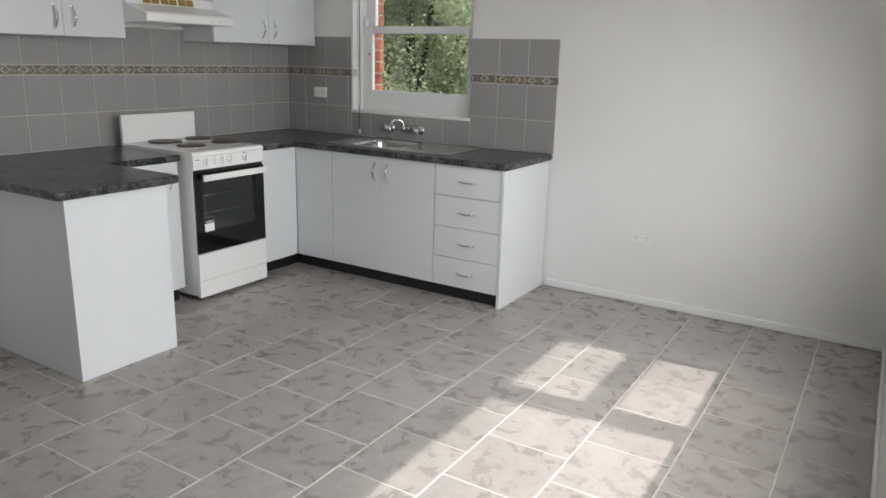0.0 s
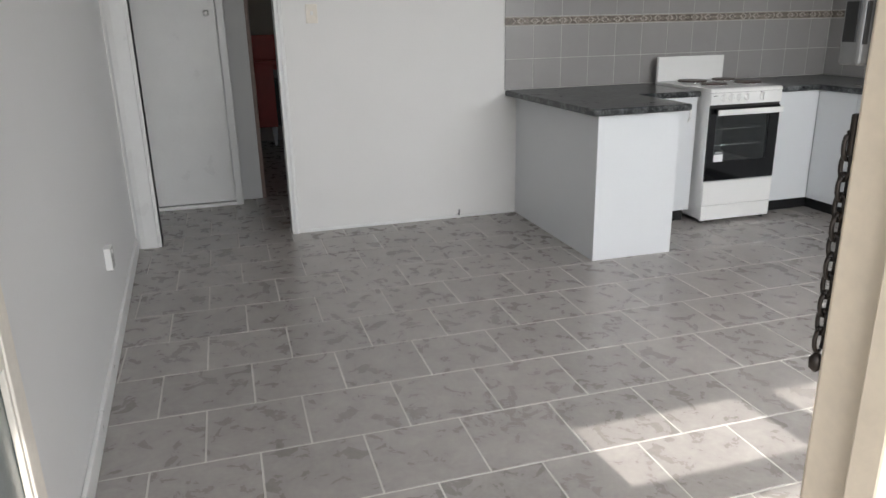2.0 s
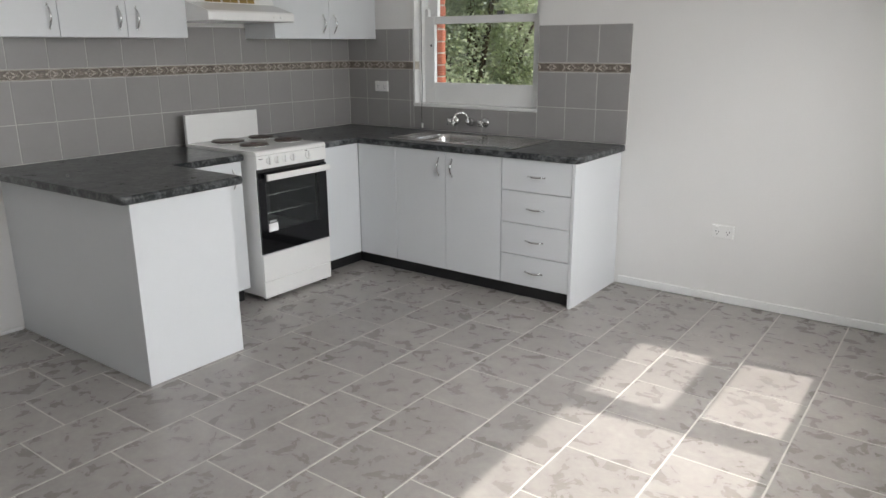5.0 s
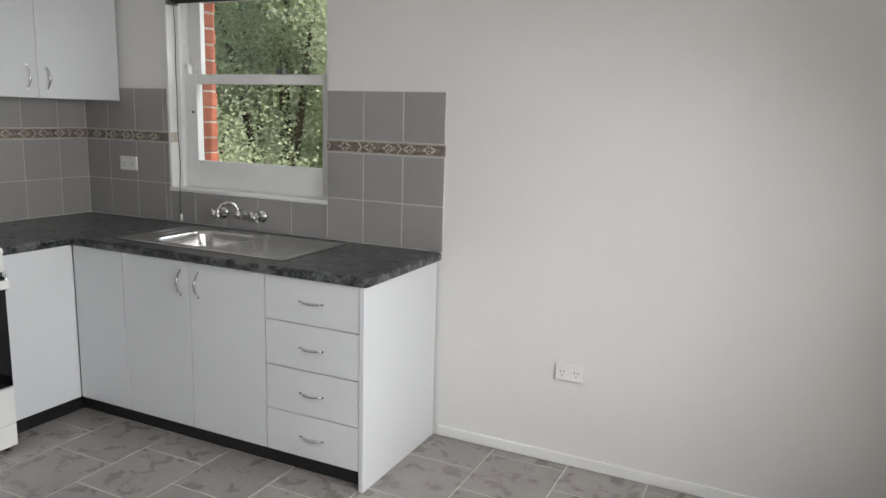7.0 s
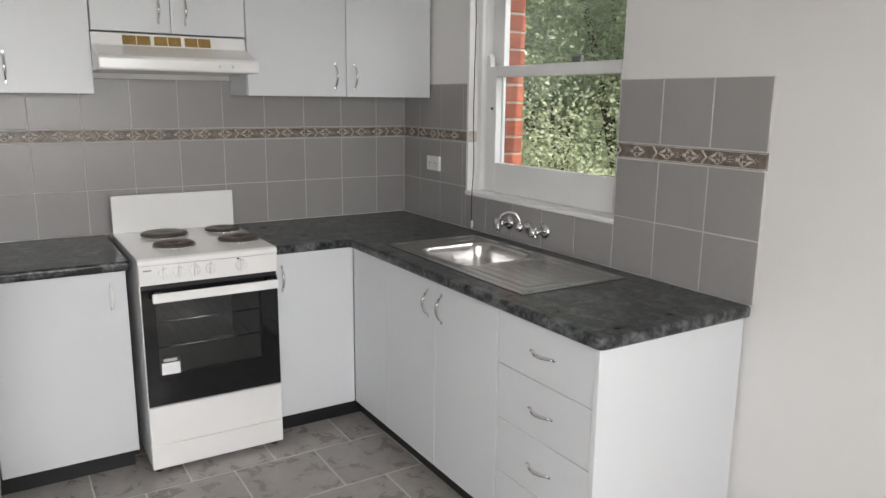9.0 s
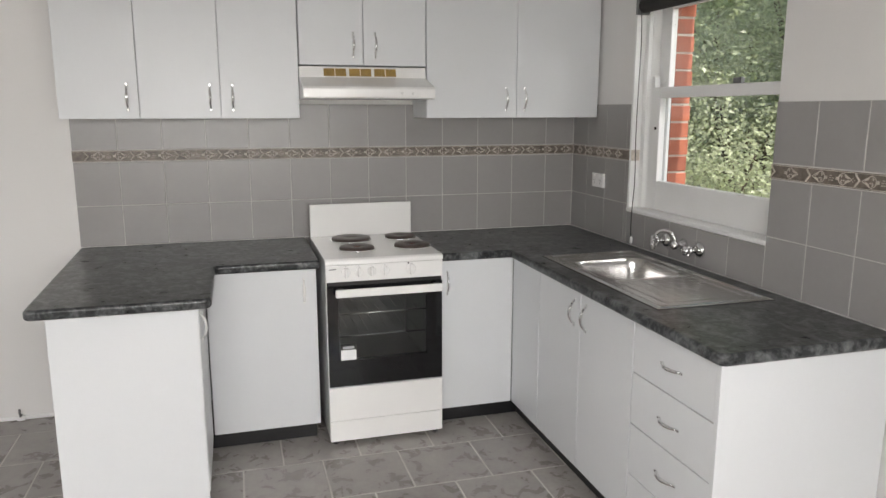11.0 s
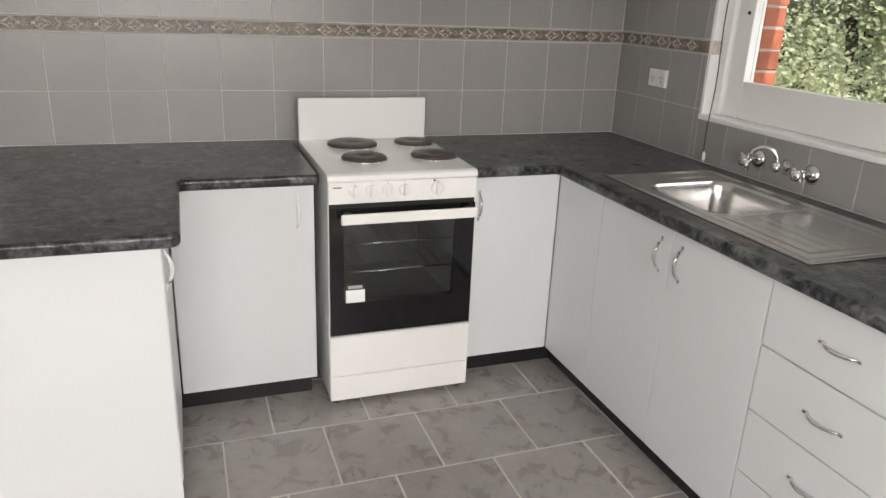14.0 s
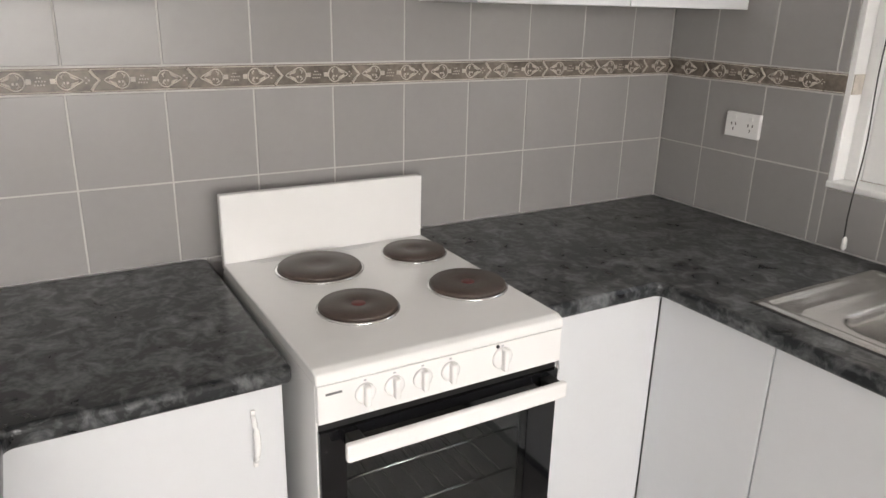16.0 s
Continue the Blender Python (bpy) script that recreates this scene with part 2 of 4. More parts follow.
def solo(name, bm, material, label, category, kind="", group=""):
    return tagged(part(name, bm, material), label, category, group, kind)


def bow_handle(p, along, out, length, parent, lift=0.028, material=None, lab="chrome bow handle"):
    """A chrome bow handle centred on p."""
    p, along, out = Vector(p), Vector(along), Vector(out)
    pts, rad = [], []
    for i in range(13):
        s = -1 + i / 6
        pts.append(p + along * (s * length / 2) + out * (lift * (1 - s * s) ** 0.85 - 0.001))
        rad.append(0.0042 + 0.0028 * (1 - s * s))
    bm = tube(pts, rad, 8)
    for s in (-1, 1):
        c = p + along * (s * length / 2)
        e = Vector((0.0045, 0.0045, 0.0045)) + Vector([abs(a) * 0.005 for a in along])
        box(bm, c.x - e.x, c.x + e.x, c.y - e.y, c.y + e.y, c.z - e.z, c.z + e.z, bevel=0.002)
    return part("handle", bm, material or M_CHROME, parent, lab)


# ---- the structure ----
WX, NY, CEIL = -4.235, 4.357, 2.55   # stove wall, sink wall, ceiling
FX = 0.15                             # front wall's inner face
floor = solo("floor", B((-5.6, 0.42, -1.2, NY, -0.12, -0.0018)), M_GROUT, "grey mottled ceramic floor tiles with pale grout", "floor", "structure")
solo("floor_bedroom", B((-8.6, -5.6, -1.6, 2.4, -0.12, -0.004)), M_FLOOR, "dark bedroom floor beyond the hall", "floor", "structure")
solo("ceiling", B((-8.6, 0.42, -1.6, NY + 0.13, CEIL, CEIL + 0.1)), M_CEIL, "plain white painted ceiling", "ceiling", "structure")

# sink wall with the kitchen window's opening
KX0, KX1, KZ0, KZ1 = -3.57, -2.52, 1.078, 2.18
solo("wall_north", B((-4.5, KX0, NY, NY + 0.13, -0.1, CEIL), (KX1, 0.42, NY, NY + 0.13, -0.1, CEIL), (KX0, KX1, NY, NY + 0.13, -0.1, KZ0), (KX0, KX1, NY, NY + 0.13, KZ1, CEIL)), M_WALL, "white painted plaster wall behind the sink", "wall", "structure")
# stove wall with the doorway into the hall
DY0, DY1, DH = -0.83, 0.02, 2.08
solo("wall_west", B((WX - 0.11, WX, DY1, NY, -0.1, CEIL), (WX - 0.11, WX, DY0, DY1, DH, CEIL), (WX - 0.11, WX, -1.05, DY0, -0.1, CEIL)), M_WALL, "white painted plaster wall beside the hall doorway", "wall", "structure")
# side wall, slightly out of square
solo("wall_south", prism([(WX, -0.985), (FX + 0.27, -0.79), (FX + 0.27, -0.95), (WX, -1.15)], "z", -0.1, CEIL), M_WALL_GREY, "pale grey painted side wall", "wall", "structure")
# front wall with the door and the three-light window
OY0, OY1 = -0.755, 0.240
VY0, VY1, VZ0, VZ1 = 0.80, 3.64, 0.92, 2.30
solo("wall_east", B((FX, FX + 0.11, OY1, VY0, -0.1, CEIL), (FX, FX + 0.11, VY1, NY, -0.1, CEIL), (FX, FX + 0.11, VY0, VY1, -0.1, VZ0), (FX, FX + 0.11, VY0, VY1, VZ1, CEIL), (FX, FX + 0.11, OY0, OY1, 2.10, CEIL)), M_WALL, "white painted front wall with window and door", "wall", "structure")

# hall and bedroom beyond
solo("wall_hall_cupboard", B((-5.40, -5.27, -1.15, -0.91, -0.1, CEIL), (-5.40, -5.27, -0.91, -0.27, 2.06, CEIL), (-5.53, -5.40, -1.15, -0.095, -0.1, CEIL), (-5.40, -5.27, -0.34, -0.27, -0.1, 2.06)), M_WALL_GREY, "pale grey hall wall round a cupboard", "wall", "structure")
solo("wall_hall_south", B((-5.40, WX - 0.11, -1.15, -0.95, -0.1, CEIL)), M_WALL_GREY, "pale grey hall side wall", "wall", "structure")
solo("wall_hall_west", B((-5.53, -5.40, 0.70, 2.4, -0.1, CEIL), (-5.53, -5.40, -0.095, 0.70, 2.06, CEIL)), M_WALL_GREY, "hall wall with the bedroom doorway", "wall", "structure")
solo("wall_hall_north", B((-5.40, WX - 0.11, 2.0, 2.1, -0.1, CEIL)), M_WALL_GREY, "end wall of the hall", "wall", "structure")
# the opening at y 2.3 is out of view, added to let sky light in
solo("wall_bedroom", B((-8.6, -8.5, -1.6, 2.4, -0.1, CEIL), (-8.5, -5.53, -1.6, -1.5, -0.1, CEIL), (-8.5, -8.3, 2.3, 2.4, -0.1, CEIL), (-6.0, -5.53, 2.3, 2.4, -0.1, CEIL), (-8.3, -6.0, 2.3, 2.4, -0.1, 0.6), (-8.3, -6.0, 2.3, 2.4, 2.2, CEIL), (-5.55, -5.53, -1.5, -0.095, -0.1, CEIL)), M_DARKROOM, "dim bedroom walls with an unseen opening added for light", "wall", "structure")
solo("trim_bedroom_door", B((-5.56, -5.385, -0.115, -0.085, 0, 2.06), bevel=0.003), M_JAMBWOOD, "brown stained bedroom door jamb", "door frame", "structure")


def skirting(name, x0, x1, y0, y1):
    return solo(name, B((x0, x1, y0, y1, 0.001, 0.052), bevel=0.005), M_TRIM, "white gloss painted skirting board", "skirting", "structure")


skirting("baseboard_north", -1.878, FX, NY - 0.014, NY)
skirting("baseboard_east", FX - 0.014, FX, OY1 + 0.06, NY - 0.014)
solo("baseboard_west", B((WX, WX + 0.008, DY1 + 0.07, 1.66, 0.001, 0.022), bevel=0.002), M_TRIM, "thin white skirting strip", "skirting", "structure")
solo("baseboard_south", prism([(WX + 0.05, -0.984), (FX - 0.05, -0.801), (FX - 0.05, -0.785), (WX + 0.05, -0.968)], "z", 0.001, 0.085, bevel=0.004), M_TRIM, "white gloss painted skirting board", "skirting", "structure")

# hall doorway: jambs and architraves
frame_1 = tagged(thing("door_frame_1", (WX, DY0, 0), "white painted door frame without a door", "door frame", kind="structure"))
part("jamb", B((WX - 0.13, WX + 0.012, DY1, DY1 + 0.022, 0, DH), bevel=0.003), M_TRIM, frame_1)
part("jamb", B((WX - 0.13, WX + 0.012, DY0 - 0.022, DY0, 0, DH), bevel=0.003), M_TRIM, frame_1)
part("head", B((WX - 0.13, WX + 0.012, DY0 - 0.022, DY1 + 0.022, DH, DH + 0.022), bevel=0.003), M_TRIM, frame_1)
part("architrave", prism([(WX, DY1 + 0.023), (WX + 0.018, DY1 + 0.023), (WX + 0.018, DY1 + 0.034), (WX + 0.012, DY1 + 0.045), (WX, DY1 + 0.05)], "z", 0, DH + 0.05, bevel=0.001), M_TRIM, frame_1)
part("architrave", prism([(WX, DY0 - 0.023), (WX + 0.018, DY0 - 0.023), (WX + 0.018, DY0 - 0.1), (WX + 0.012, DY0 - 0.13), (WX, DY0 - 0.145)], "z", 0, DH + 0.05, bevel=0.001), M_TRIM, frame_1)

# cupboard door in the hall
cup = thing("door_1", (-5.27, -0.6, 0), "white painted flush cupboard door, closed", "door", kind="structure")
part("leaf", B((-5.275, -5.245, -0.949, -0.335, 0.035, 2.04), bevel=0.003), M_TRIM, cup)
part("frame_side", B((-5.272, -5.228, -0.328, -0.272, 0.0, 2.06), bevel=0.004), M_TRIM, cup)
part("frame_bottom", B((-5.272, -5.225, -0.949, -0.328, 0.0, 0.028), bevel=0.004), M_TRIM, cup)
part("knob", lathe([(0.008, 0), (0.008, 0.02), (0.02, 0.028), (0.022, 0.036), (0.014, 0.044), (0.002, 0.046)], (-5.245, -0.40, 1.47), "x", 20), M_ENAMEL_SHADE, cup, "small round pale knob")

# front door, standing open against the side wall
fd = thing("door_2", (FX, -0.75, 0), "open cream timber door with obscure glass panes", "door", kind="structure")
LX0, LX1, LY0, LY1 = -0.757, 0.115, -0.800, -0.760
part("stile", B((LX0, LX0 + 0.062, LY0, LY1, 0.012, 2.06), bevel=0.004), M_DOOR, fd)
part("stile", B((LX1 - 0.075, LX1, LY0, LY1, 0.012, 2.06), bevel=0.004), M_DOOR, fd)
rails = (0.012, 0.39, 0.825, 1.262, 1.70, 2.0)
for i, z in enumerate(rails):
    h = 0.16 if i == 0 else 0.045
    part("rail", B((LX0 + 0.062, LX1 - 0.075, LY0 + 0.003, LY1 - 0.003, z, z + h), bevel=0.003), M_DOOR, fd)
    if i < 5:
        p = part("pane", B((LX0 + 0.063, LX1 - 0.076, -0.783, -0.777, z + h, rails[i + 1])), M_OBSCURE, fd, "grey-green obscure glass pane")
        bm = B((LX0 + 0.062, LX0 + 0.075, LY1 - 0.016, LY1 - 0.004, z + h, rails[i + 1]), (LX1 - 0.088, LX1 - 0.075, LY1 - 0.016, LY1 - 0.004, z + h, rails[i + 1]), bevel=0.002)
        part("glazing_bead", bm, M_DOOR, fd)
hz, hx = 1.327, LX0 + 0.03
pts = [(hx, LY1 + 0.004 + 0.058 * math.sin(math.pi * i / 20), hz - 0.063 * math.cos(math.pi * i / 20)) for i in range(21)]
part("pull_handle", tube(pts, [0.0038 + 0.0016 * math.sin(math.pi * i / 20) for i in range(21)], 10), M_BRONZE, fd, "dark bronze bow pull handle")
loop = [(hx + 0.0075 * math.cos(a), LY1 + 0.004, 1.423 + 0.030 * math.sin(a)) for a in (2 * math.pi * i / 20 for i in range(20))]
part("handle_plate", tube(loop, 0.0032, 8, closed=True), M_BRONZE, fd, "pierced bronze handle plate")
part("plate_tip", lathe([(0.001, 0.0), (0.006, 0.002), (0.006, 0.005), (0.002, 0.007)], (hx, LY1, 1.458), "y", 12), M_BRONZE, fd)
part("handle_plate", tube([(hx, LY1 + 0.003, hz - 0.060), (hx, LY1 + 0.004, hz - 0.078), (hx, LY1 + 0.003, hz - 0.092)], [0.004, 0.0075, 0.004], 10), M_BRONZE, fd)
loop = [(hx + 0.009 * math.cos(a), LY1 + 0.005, 1.565 + 0.055 * math.sin(a)) for a in (2 * math.pi * i / 20 for i in range(20))]
part("escutcheon", tube(loop, 0.0034, 8, closed=True), M_BRONZE, fd, "dark oval key plate")
# its frame
frame_2 = thing("door_frame_2", (FX, OY1, 0), "cream painted front door frame with worn edges", "door frame", kind="structure")
part("jamb", B((FX - 0.01, FX + 0.16, OY1 - 0.035, OY1 + 0.03, 0, 2.1), bevel=0.005), M_CREAM, frame_2)
part("jamb", B((FX - 0.01, FX + 0.16, OY0 - 0.03, OY0 + 0.01, 0, 2.1), bevel=0.005), M_CREAM, frame_2)
part("head", B((FX - 0.01, FX + 0.16, OY0 + 0.01, OY1 - 0.035, 2.06, 2.1), bevel=0.004), M_CREAM, frame_2)
part("stop", B((FX + 0.055, FX + 0.09, OY1 - 0.05, OY1 - 0.035, 0, 2.06), bevel=0.003), M_CREAM, frame_2)
lock = thing("lock_keeper", (FX - 0.01, OY1 - 0.035, 1.40), "dull grey metal rim lock keeper on the jamb", "lock")
part("box", B((FX - 0.034, FX - 0.0105, 0.198, 0.240, 1.360, 1.432), bevel=0.003), M_LOCK, lock)
part("slot", B((FX - 0.012, FX - 0.0095, 0.2000, 0.2048, 1.378, 1.414), bevel=0.0005), M_BLACK, lock)
part("slot_face", B((FX - 0.030, FX - 0.016, 0.1965, 0.199, 1.380, 1.414), bevel=0.0005), M_BLACK, lock, "dark latch slot")
chain = thing("door_chain", (FX, OY1 - 0.04, 1.10), "dark bronze security chain hanging on the jamb", "chain")
part("mount", B((FX - 0.016, FX - 0.0105, 0.205, 0.220, 1.280, 1.318), bevel=0.002), M_BRONZE, chain)
for i in range(11):
    z = 1.288 - i * 0.0195
    flat = i % 2
    ring = []
    for k in range(16):
        a = 2 * math.pi * k / 16
        u, v = 0.0056 * math.cos(a), 0.0130 * math.sin(a)
        ring.append((FX - 0.0175 + (u if flat else 0.0), 0.2095 + (0 if flat else u), z + v))
    part("link", tube(ring, 0.0023, 6, closed=True), M_BRONZE, chain)
part("chain_end", lathe([(0.002, -0.010), (0.006, -0.006), (0.007, 0.004), (0.003, 0.010)], (FX - 0.0175, 0.2095, 1.068), "z", 12), M_BRONZE, chain)


def gpo(base, axis, width, height, label, sockets=2, depth=0.016):
    """A white plate with sockets; axis says which way it faces."""
    t = thing("power_outlet", base, label, "power outlet")
    x, y, z = base
    w, h = width / 2, height / 2

    def put(name, u0, u1, d0, d1, z0, z1, m, bevel=0.0, lab=""):
        if axis == "-y":
            b = (x + u0, x + u1, y - d1, y - d0, z + z0, z + z1)
        elif axis == "+y":
            b = (x + u0, x + u1, y + d0, y + d1, z + z0, z + z1)
        else:
            b = (x + d0, x + d1, y + u0, y + u1, z + z0, z + z1)
        part(name, B(b, bevel=bevel), m, t, lab)
    put("plate", -w, w, 0.0005, depth, -h, h, M_ENAMEL, 0.003)
    for i in range(sockets):
        c = (i - (sockets - 1) / 2) * width * 0.5
        put("switch", c - 0.007, c + 0.007, depth - 0.001, depth + 0.003, h * 0.42, h * 0.75, M_ENAMEL_SHADE, 0.001)
        for du, dz in ((-0.008, 0.002), (0.008, 0.002), (0.0, -0.014)):
            put("slot", c + du - 0.0016, c + du + 0.0016, depth - 0.001, depth + 0.0006, dz - 0.005, dz + 0.004, M_BLACK)
    return t


gpo((-1.245, NY, 0.437), "-y", 0.125, 0.078, "white double power outlet on the plain wall")
gpo((-3.875, NY - 0.012, 1.212), "-y", 0.125, 0.078, "white double power outlet on grey tiles")
so = gpo((-2.72, -0.9205, 0.41), "+y", 0.075, 0.10, "small white wall outlet above the skirting", 1, 0.03)
ls = thing("light_switch", (WX, 0.256, 1.445), "off-white plastic light switch plate on the wall", "light switch")
part("plate", B((WX + 0.0005, WX + 0.009, 0.219, 0.293, 1.386, 1.504), bevel=0.003), M_DOOR, ls)
part("rocker", B((WX + 0.009, WX + 0.013, 0.248, 0.264, 1.435, 1.460), bevel=0.002), M_ENAMEL, ls)
pipe = thing("pipe_stub", (WX + 0.03, 1.23, 0.0), "short capped pipe stub at the skirting", "pipe")
part("pipe", tube([(WX + 0.010, 1.22, 0.03), (WX + 0.03, 1.22, 0.03), (WX + 0.035, 1.22, 0.045), (WX + 0.035, 1.22, 0.07)], 0.006, 8), M_LOCK, pipe)
part("flange", B((WX + 0.009, WX + 0.025, 1.20, 1.24, 0.001, 0.028), bevel=0.004), M_TRIM, pipe)

# ---- windows ----
kw = thing("window_1", ((KX0 + KX1) / 2, NY, KZ0), "white timber double-hung window above the sink", "window", kind="structure")
part("sill", B((KX0 - 0.004, KX1 + 0.004, NY - 0.015, NY + 0.075, KZ0 - 0.002, KZ0 + 0.02), bevel=0.005), M_TRIM, kw)
for x0, x1, y0 in ((KX0, KX0 + 0.016, NY - 0.012), (KX1 - 0.012, KX1, NY + 0.004)):
    part("lining", B((x0, x1, y0, NY + 0.075, KZ0 + 0.02, KZ1), bevel=0.002), M_TRIM, kw)
for x0, x1 in ((KX0 + 0.016, KX0 + 0.05), (KX1 - 0.03, KX1 - 0.012)):
    part("stop", B((x0, x1, NY + 0.04, NY + 0.062, KZ0 + 0.02, KZ1), bevel=0.003), M_TRIM, kw)
    part("box_frame", B((x0, x1 , NY + 0.0625, NY + 0.16, KZ0 + 0.02, KZ1), bevel=0.003), M_TRIM, kw)
part("head", B((KX0 + 0.016, KX1 - 0.016, NY + 0.02, NY + 0.16, KZ1 - 0.04, KZ1), bevel=0.003), M_TRIM, kw)
SX0, SX1 = KX0 + 0.051, KX1 - 0.031


def sash(name, y0, y1, z0, z1, bottom, top, horns):
    """A sash with a wide pulley-side stile."""
    s = part(name, B((SX0, SX0 + 0.088, y0, y1, z0, z1), (SX1 - 0.05, SX1, y0, y1, z0, z1), (SX0 + 0.088, SX1 - 0.05, y0 + 0.001, y1 - 0.001, z0, z0 + bottom), (SX0 + 0.088, SX1 - 0.05, y0 + 0.001, y1 - 0.001, z1 - top, z1), bevel=0.004), M_TRIM, kw, "white painted timber sash")
    g = part("pane", B((SX0 + 0.087, SX1 - 0.049, (y0 + y1) / 2 - 0.002, (y0 + y1) / 2 + 0.002, z0 + bottom - 0.001, z1 - top + 0.001)), M_GLASS, s, "clear glass pane")
    g.visible_shadow = False
    if horns:
        for x in (SX0, SX1 - 0.035):
            part("horn", prism([(x, z1), (x + 0.035, z1), (x + 0.033, z1 + 0.045), (x + 0.018, z1 + 0.062), (x + 0.003, z1 + 0.045)], "y", y0, y1 - 0.005, bevel=0.003), M_TRIM, s)
    return s


part("outer_lining", B((KX0 + 0.0505, KX0 + 0.092, NY + 0.146, NY + 0.163, KZ0 + 0.02, KZ1), bevel=0.002), M_TRIM, kw)
lower = sash("sash", NY + 0.066, NY + 0.102, 1.0985, 1.712, 0.1485, 0.052, True)
upper = sash("sash", NY + 0.108, NY + 0.144, 1.665, 2.14, 0.045, 0.05, False)
part("latch", B((-2.90, -2.85, NY + 0.075, NY + 0.098, 1.712, 1.738), bevel=0.004), M_LOCK, lower, "grey metal sash latch")
part("lift_stud", lathe([(0.004, 0), (0.008, -0.004), (0.005, -0.01)], (SX0 + 0.062, NY + 0.068, 1.51), "y", 12), M_BRONZE, lower)
blind = thing("roller_blind", (-3.045, NY + 0.02, 2.10), "dark roller blind rolled up in the window head", "blind")
part("roll", lathe([(0.012, -0.46), (0.033, -0.455), (0.034, 0.0), (0.033, 0.455), (0.012, 0.46)], (-3.045, NY - 0.005, 2.105), "x", 24), M_FABRIC, blind)
part("bracket", B((-3.525, -3.505, NY - 0.04, NY + 0.03, 2.065, 2.145), bevel=0.003), M_LOCK, blind)
part("bracket", B((-2.585, -2.565, NY - 0.04, NY + 0.03, 2.065, 2.145), bevel=0.003), M_LOCK, blind)
cordpts = [(-3.472 + 0.004 * math.sin(i * 0.9), NY - 0.035 - 0.004 * math.cos(i * 0.7), 2.08 - i * 0.0565) for i in range(21)]
part("cord", tube(cordpts, 0.0022, 6), M_BLACK, blind, "black pull cord")
part("cord_weight", lathe([(0.003, 0.02), (0.007, 0.012), (0.008, -0.012), (0.004, -0.02)], (-3.472, NY - 0.035, 0.936), "z", 12), M_ENAMEL, blind, "white cord weight")

fw = thing("window_2", (FX, 2.22, VZ0), "white three-light window in the front wall", "window", kind="structure")
gx = FX + 0.02
part("sill", B((FX - 0.03, FX + 0.10, VY0 - 0.02, VY1 + 0.02, VZ0 - 0.002, VZ0 + 0.02), bevel=0.004), M_TRIM, fw)
for y0, y1 in ((VY0, VY0 + 0.05), (1.535, 1.70), (2.755, 2.92), (VY1 - 0.05, VY1)):
    part("mullion", B((FX + 0.003, FX + 0.05, y0, y1, VZ0 + 0.02, VZ1), bevel=0.003), M_TRIM, fw)
part("head", B((FX + 0.003, FX + 0.05, VY0 + 0.05, VY1 - 0.05, 2.17, VZ1), bevel=0.003), M_TRIM, fw)
for y0, y1, hung in ((VY0 + 0.05, 1.535, True), (1.70, 2.755, False), (2.92, VY1 - 0.05, True)):
    part("bottom_rail", B((FX + 0.006, FX + 0.045, y0, y1, VZ0 + 0.02, 0.985), bevel=0.002), M_TRIM, fw)
    if hung:
        part("meeting_rail", B((FX + 0.006, FX + 0.045, y0, y1, 1.46, 1.51), bevel=0.002), M_TRIM, fw)
        part("meeting_rail", B((FX + 0.05, FX + 0.08, y0, y1, 1.56, 1.68), bevel=0.002), M_TRIM, fw)
    g = part("pane", B((gx, gx + 0.004, y0 - 0.001, y1 + 0.001, 0.984, 2.171)), M_GLASS, fw, "clear glass pane")
    g.visible_shadow = False

# ---- kitchen cabinets ----
BF = 3.705      # fronts of the sink run
SF = -3.560     # fronts of the stove-wall run
KICK, CT = 0.087, 0.864


def front(parent, name, x0, x1, y0, y1, z0, z1, lab=""):
    return part(name, B((x0, x1, y0, y1, z0, z1), bevel=0.0018), M_CAB, parent, lab)


sinkcab = thing("sink_base_cabinet", (-2.81, 4.0, 0), "white melamine sink cabinet with two doors", "cabinet")
part("body", B((-3.574, -2.392, BF + 0.018, NY - 0.012, KICK, 0.73)), M_CABEDGE, sinkcab)
part("kickboard", B((-3.62, -2.392, BF + 0.05, BF + 0.066, 0.0, KICK)), M_KICK, sinkcab, "black kickboard")
front(sinkcab, "filler_panel", -3.5585, -3.228, BF, BF + 0.017, KICK, CT)
d1 = front(sinkcab, "door", -3.224, -2.8125, BF, BF + 0.017, KICK, CT)
d2 = front(sinkcab, "door", -2.8085, -2.394, BF, BF + 0.017, KICK, CT)
bow_handle((-2.862, BF, 0.764), (0, 0, 1), (0, -1, 0), 0.105, d1)
bow_handle((-2.758, BF, 0.764), (0, 0, 1), (0, -1, 0), 0.105, d2)

drawers = thing("drawer_cabinet", (-2.15, 4.0, 0), "white melamine cabinet with four drawers", "cabinet")
part("body", B((-2.390, -1.925, BF + 0.018, NY - 0.012, KICK, CT)), M_CABEDGE, drawers)
part("kickboard", B((-2.390, -1.925, BF + 0.05, BF + 0.066, 0.0, KICK)), M_KICK, drawers, "black kickboard")
part("end_panel", B((-1.9235, -1.903, BF - 0.003, NY - 0.013, 0.0, CT), bevel=0.0015), M_CAB, drawers)
for z0, z1 in ((KICK, 0.2745), (0.2785, 0.4715), (0.4755, 0.669), (0.673, CT)):
    d = front(drawers, "drawer", -2.389, -1.926, BF, BF + 0.017, z0, z1)
    bow_handle((-2.155, BF, (z0 + z1) / 2 - 0.002), (1, 0, 0), (0, -1, 0), 0.105, d, 0.022)

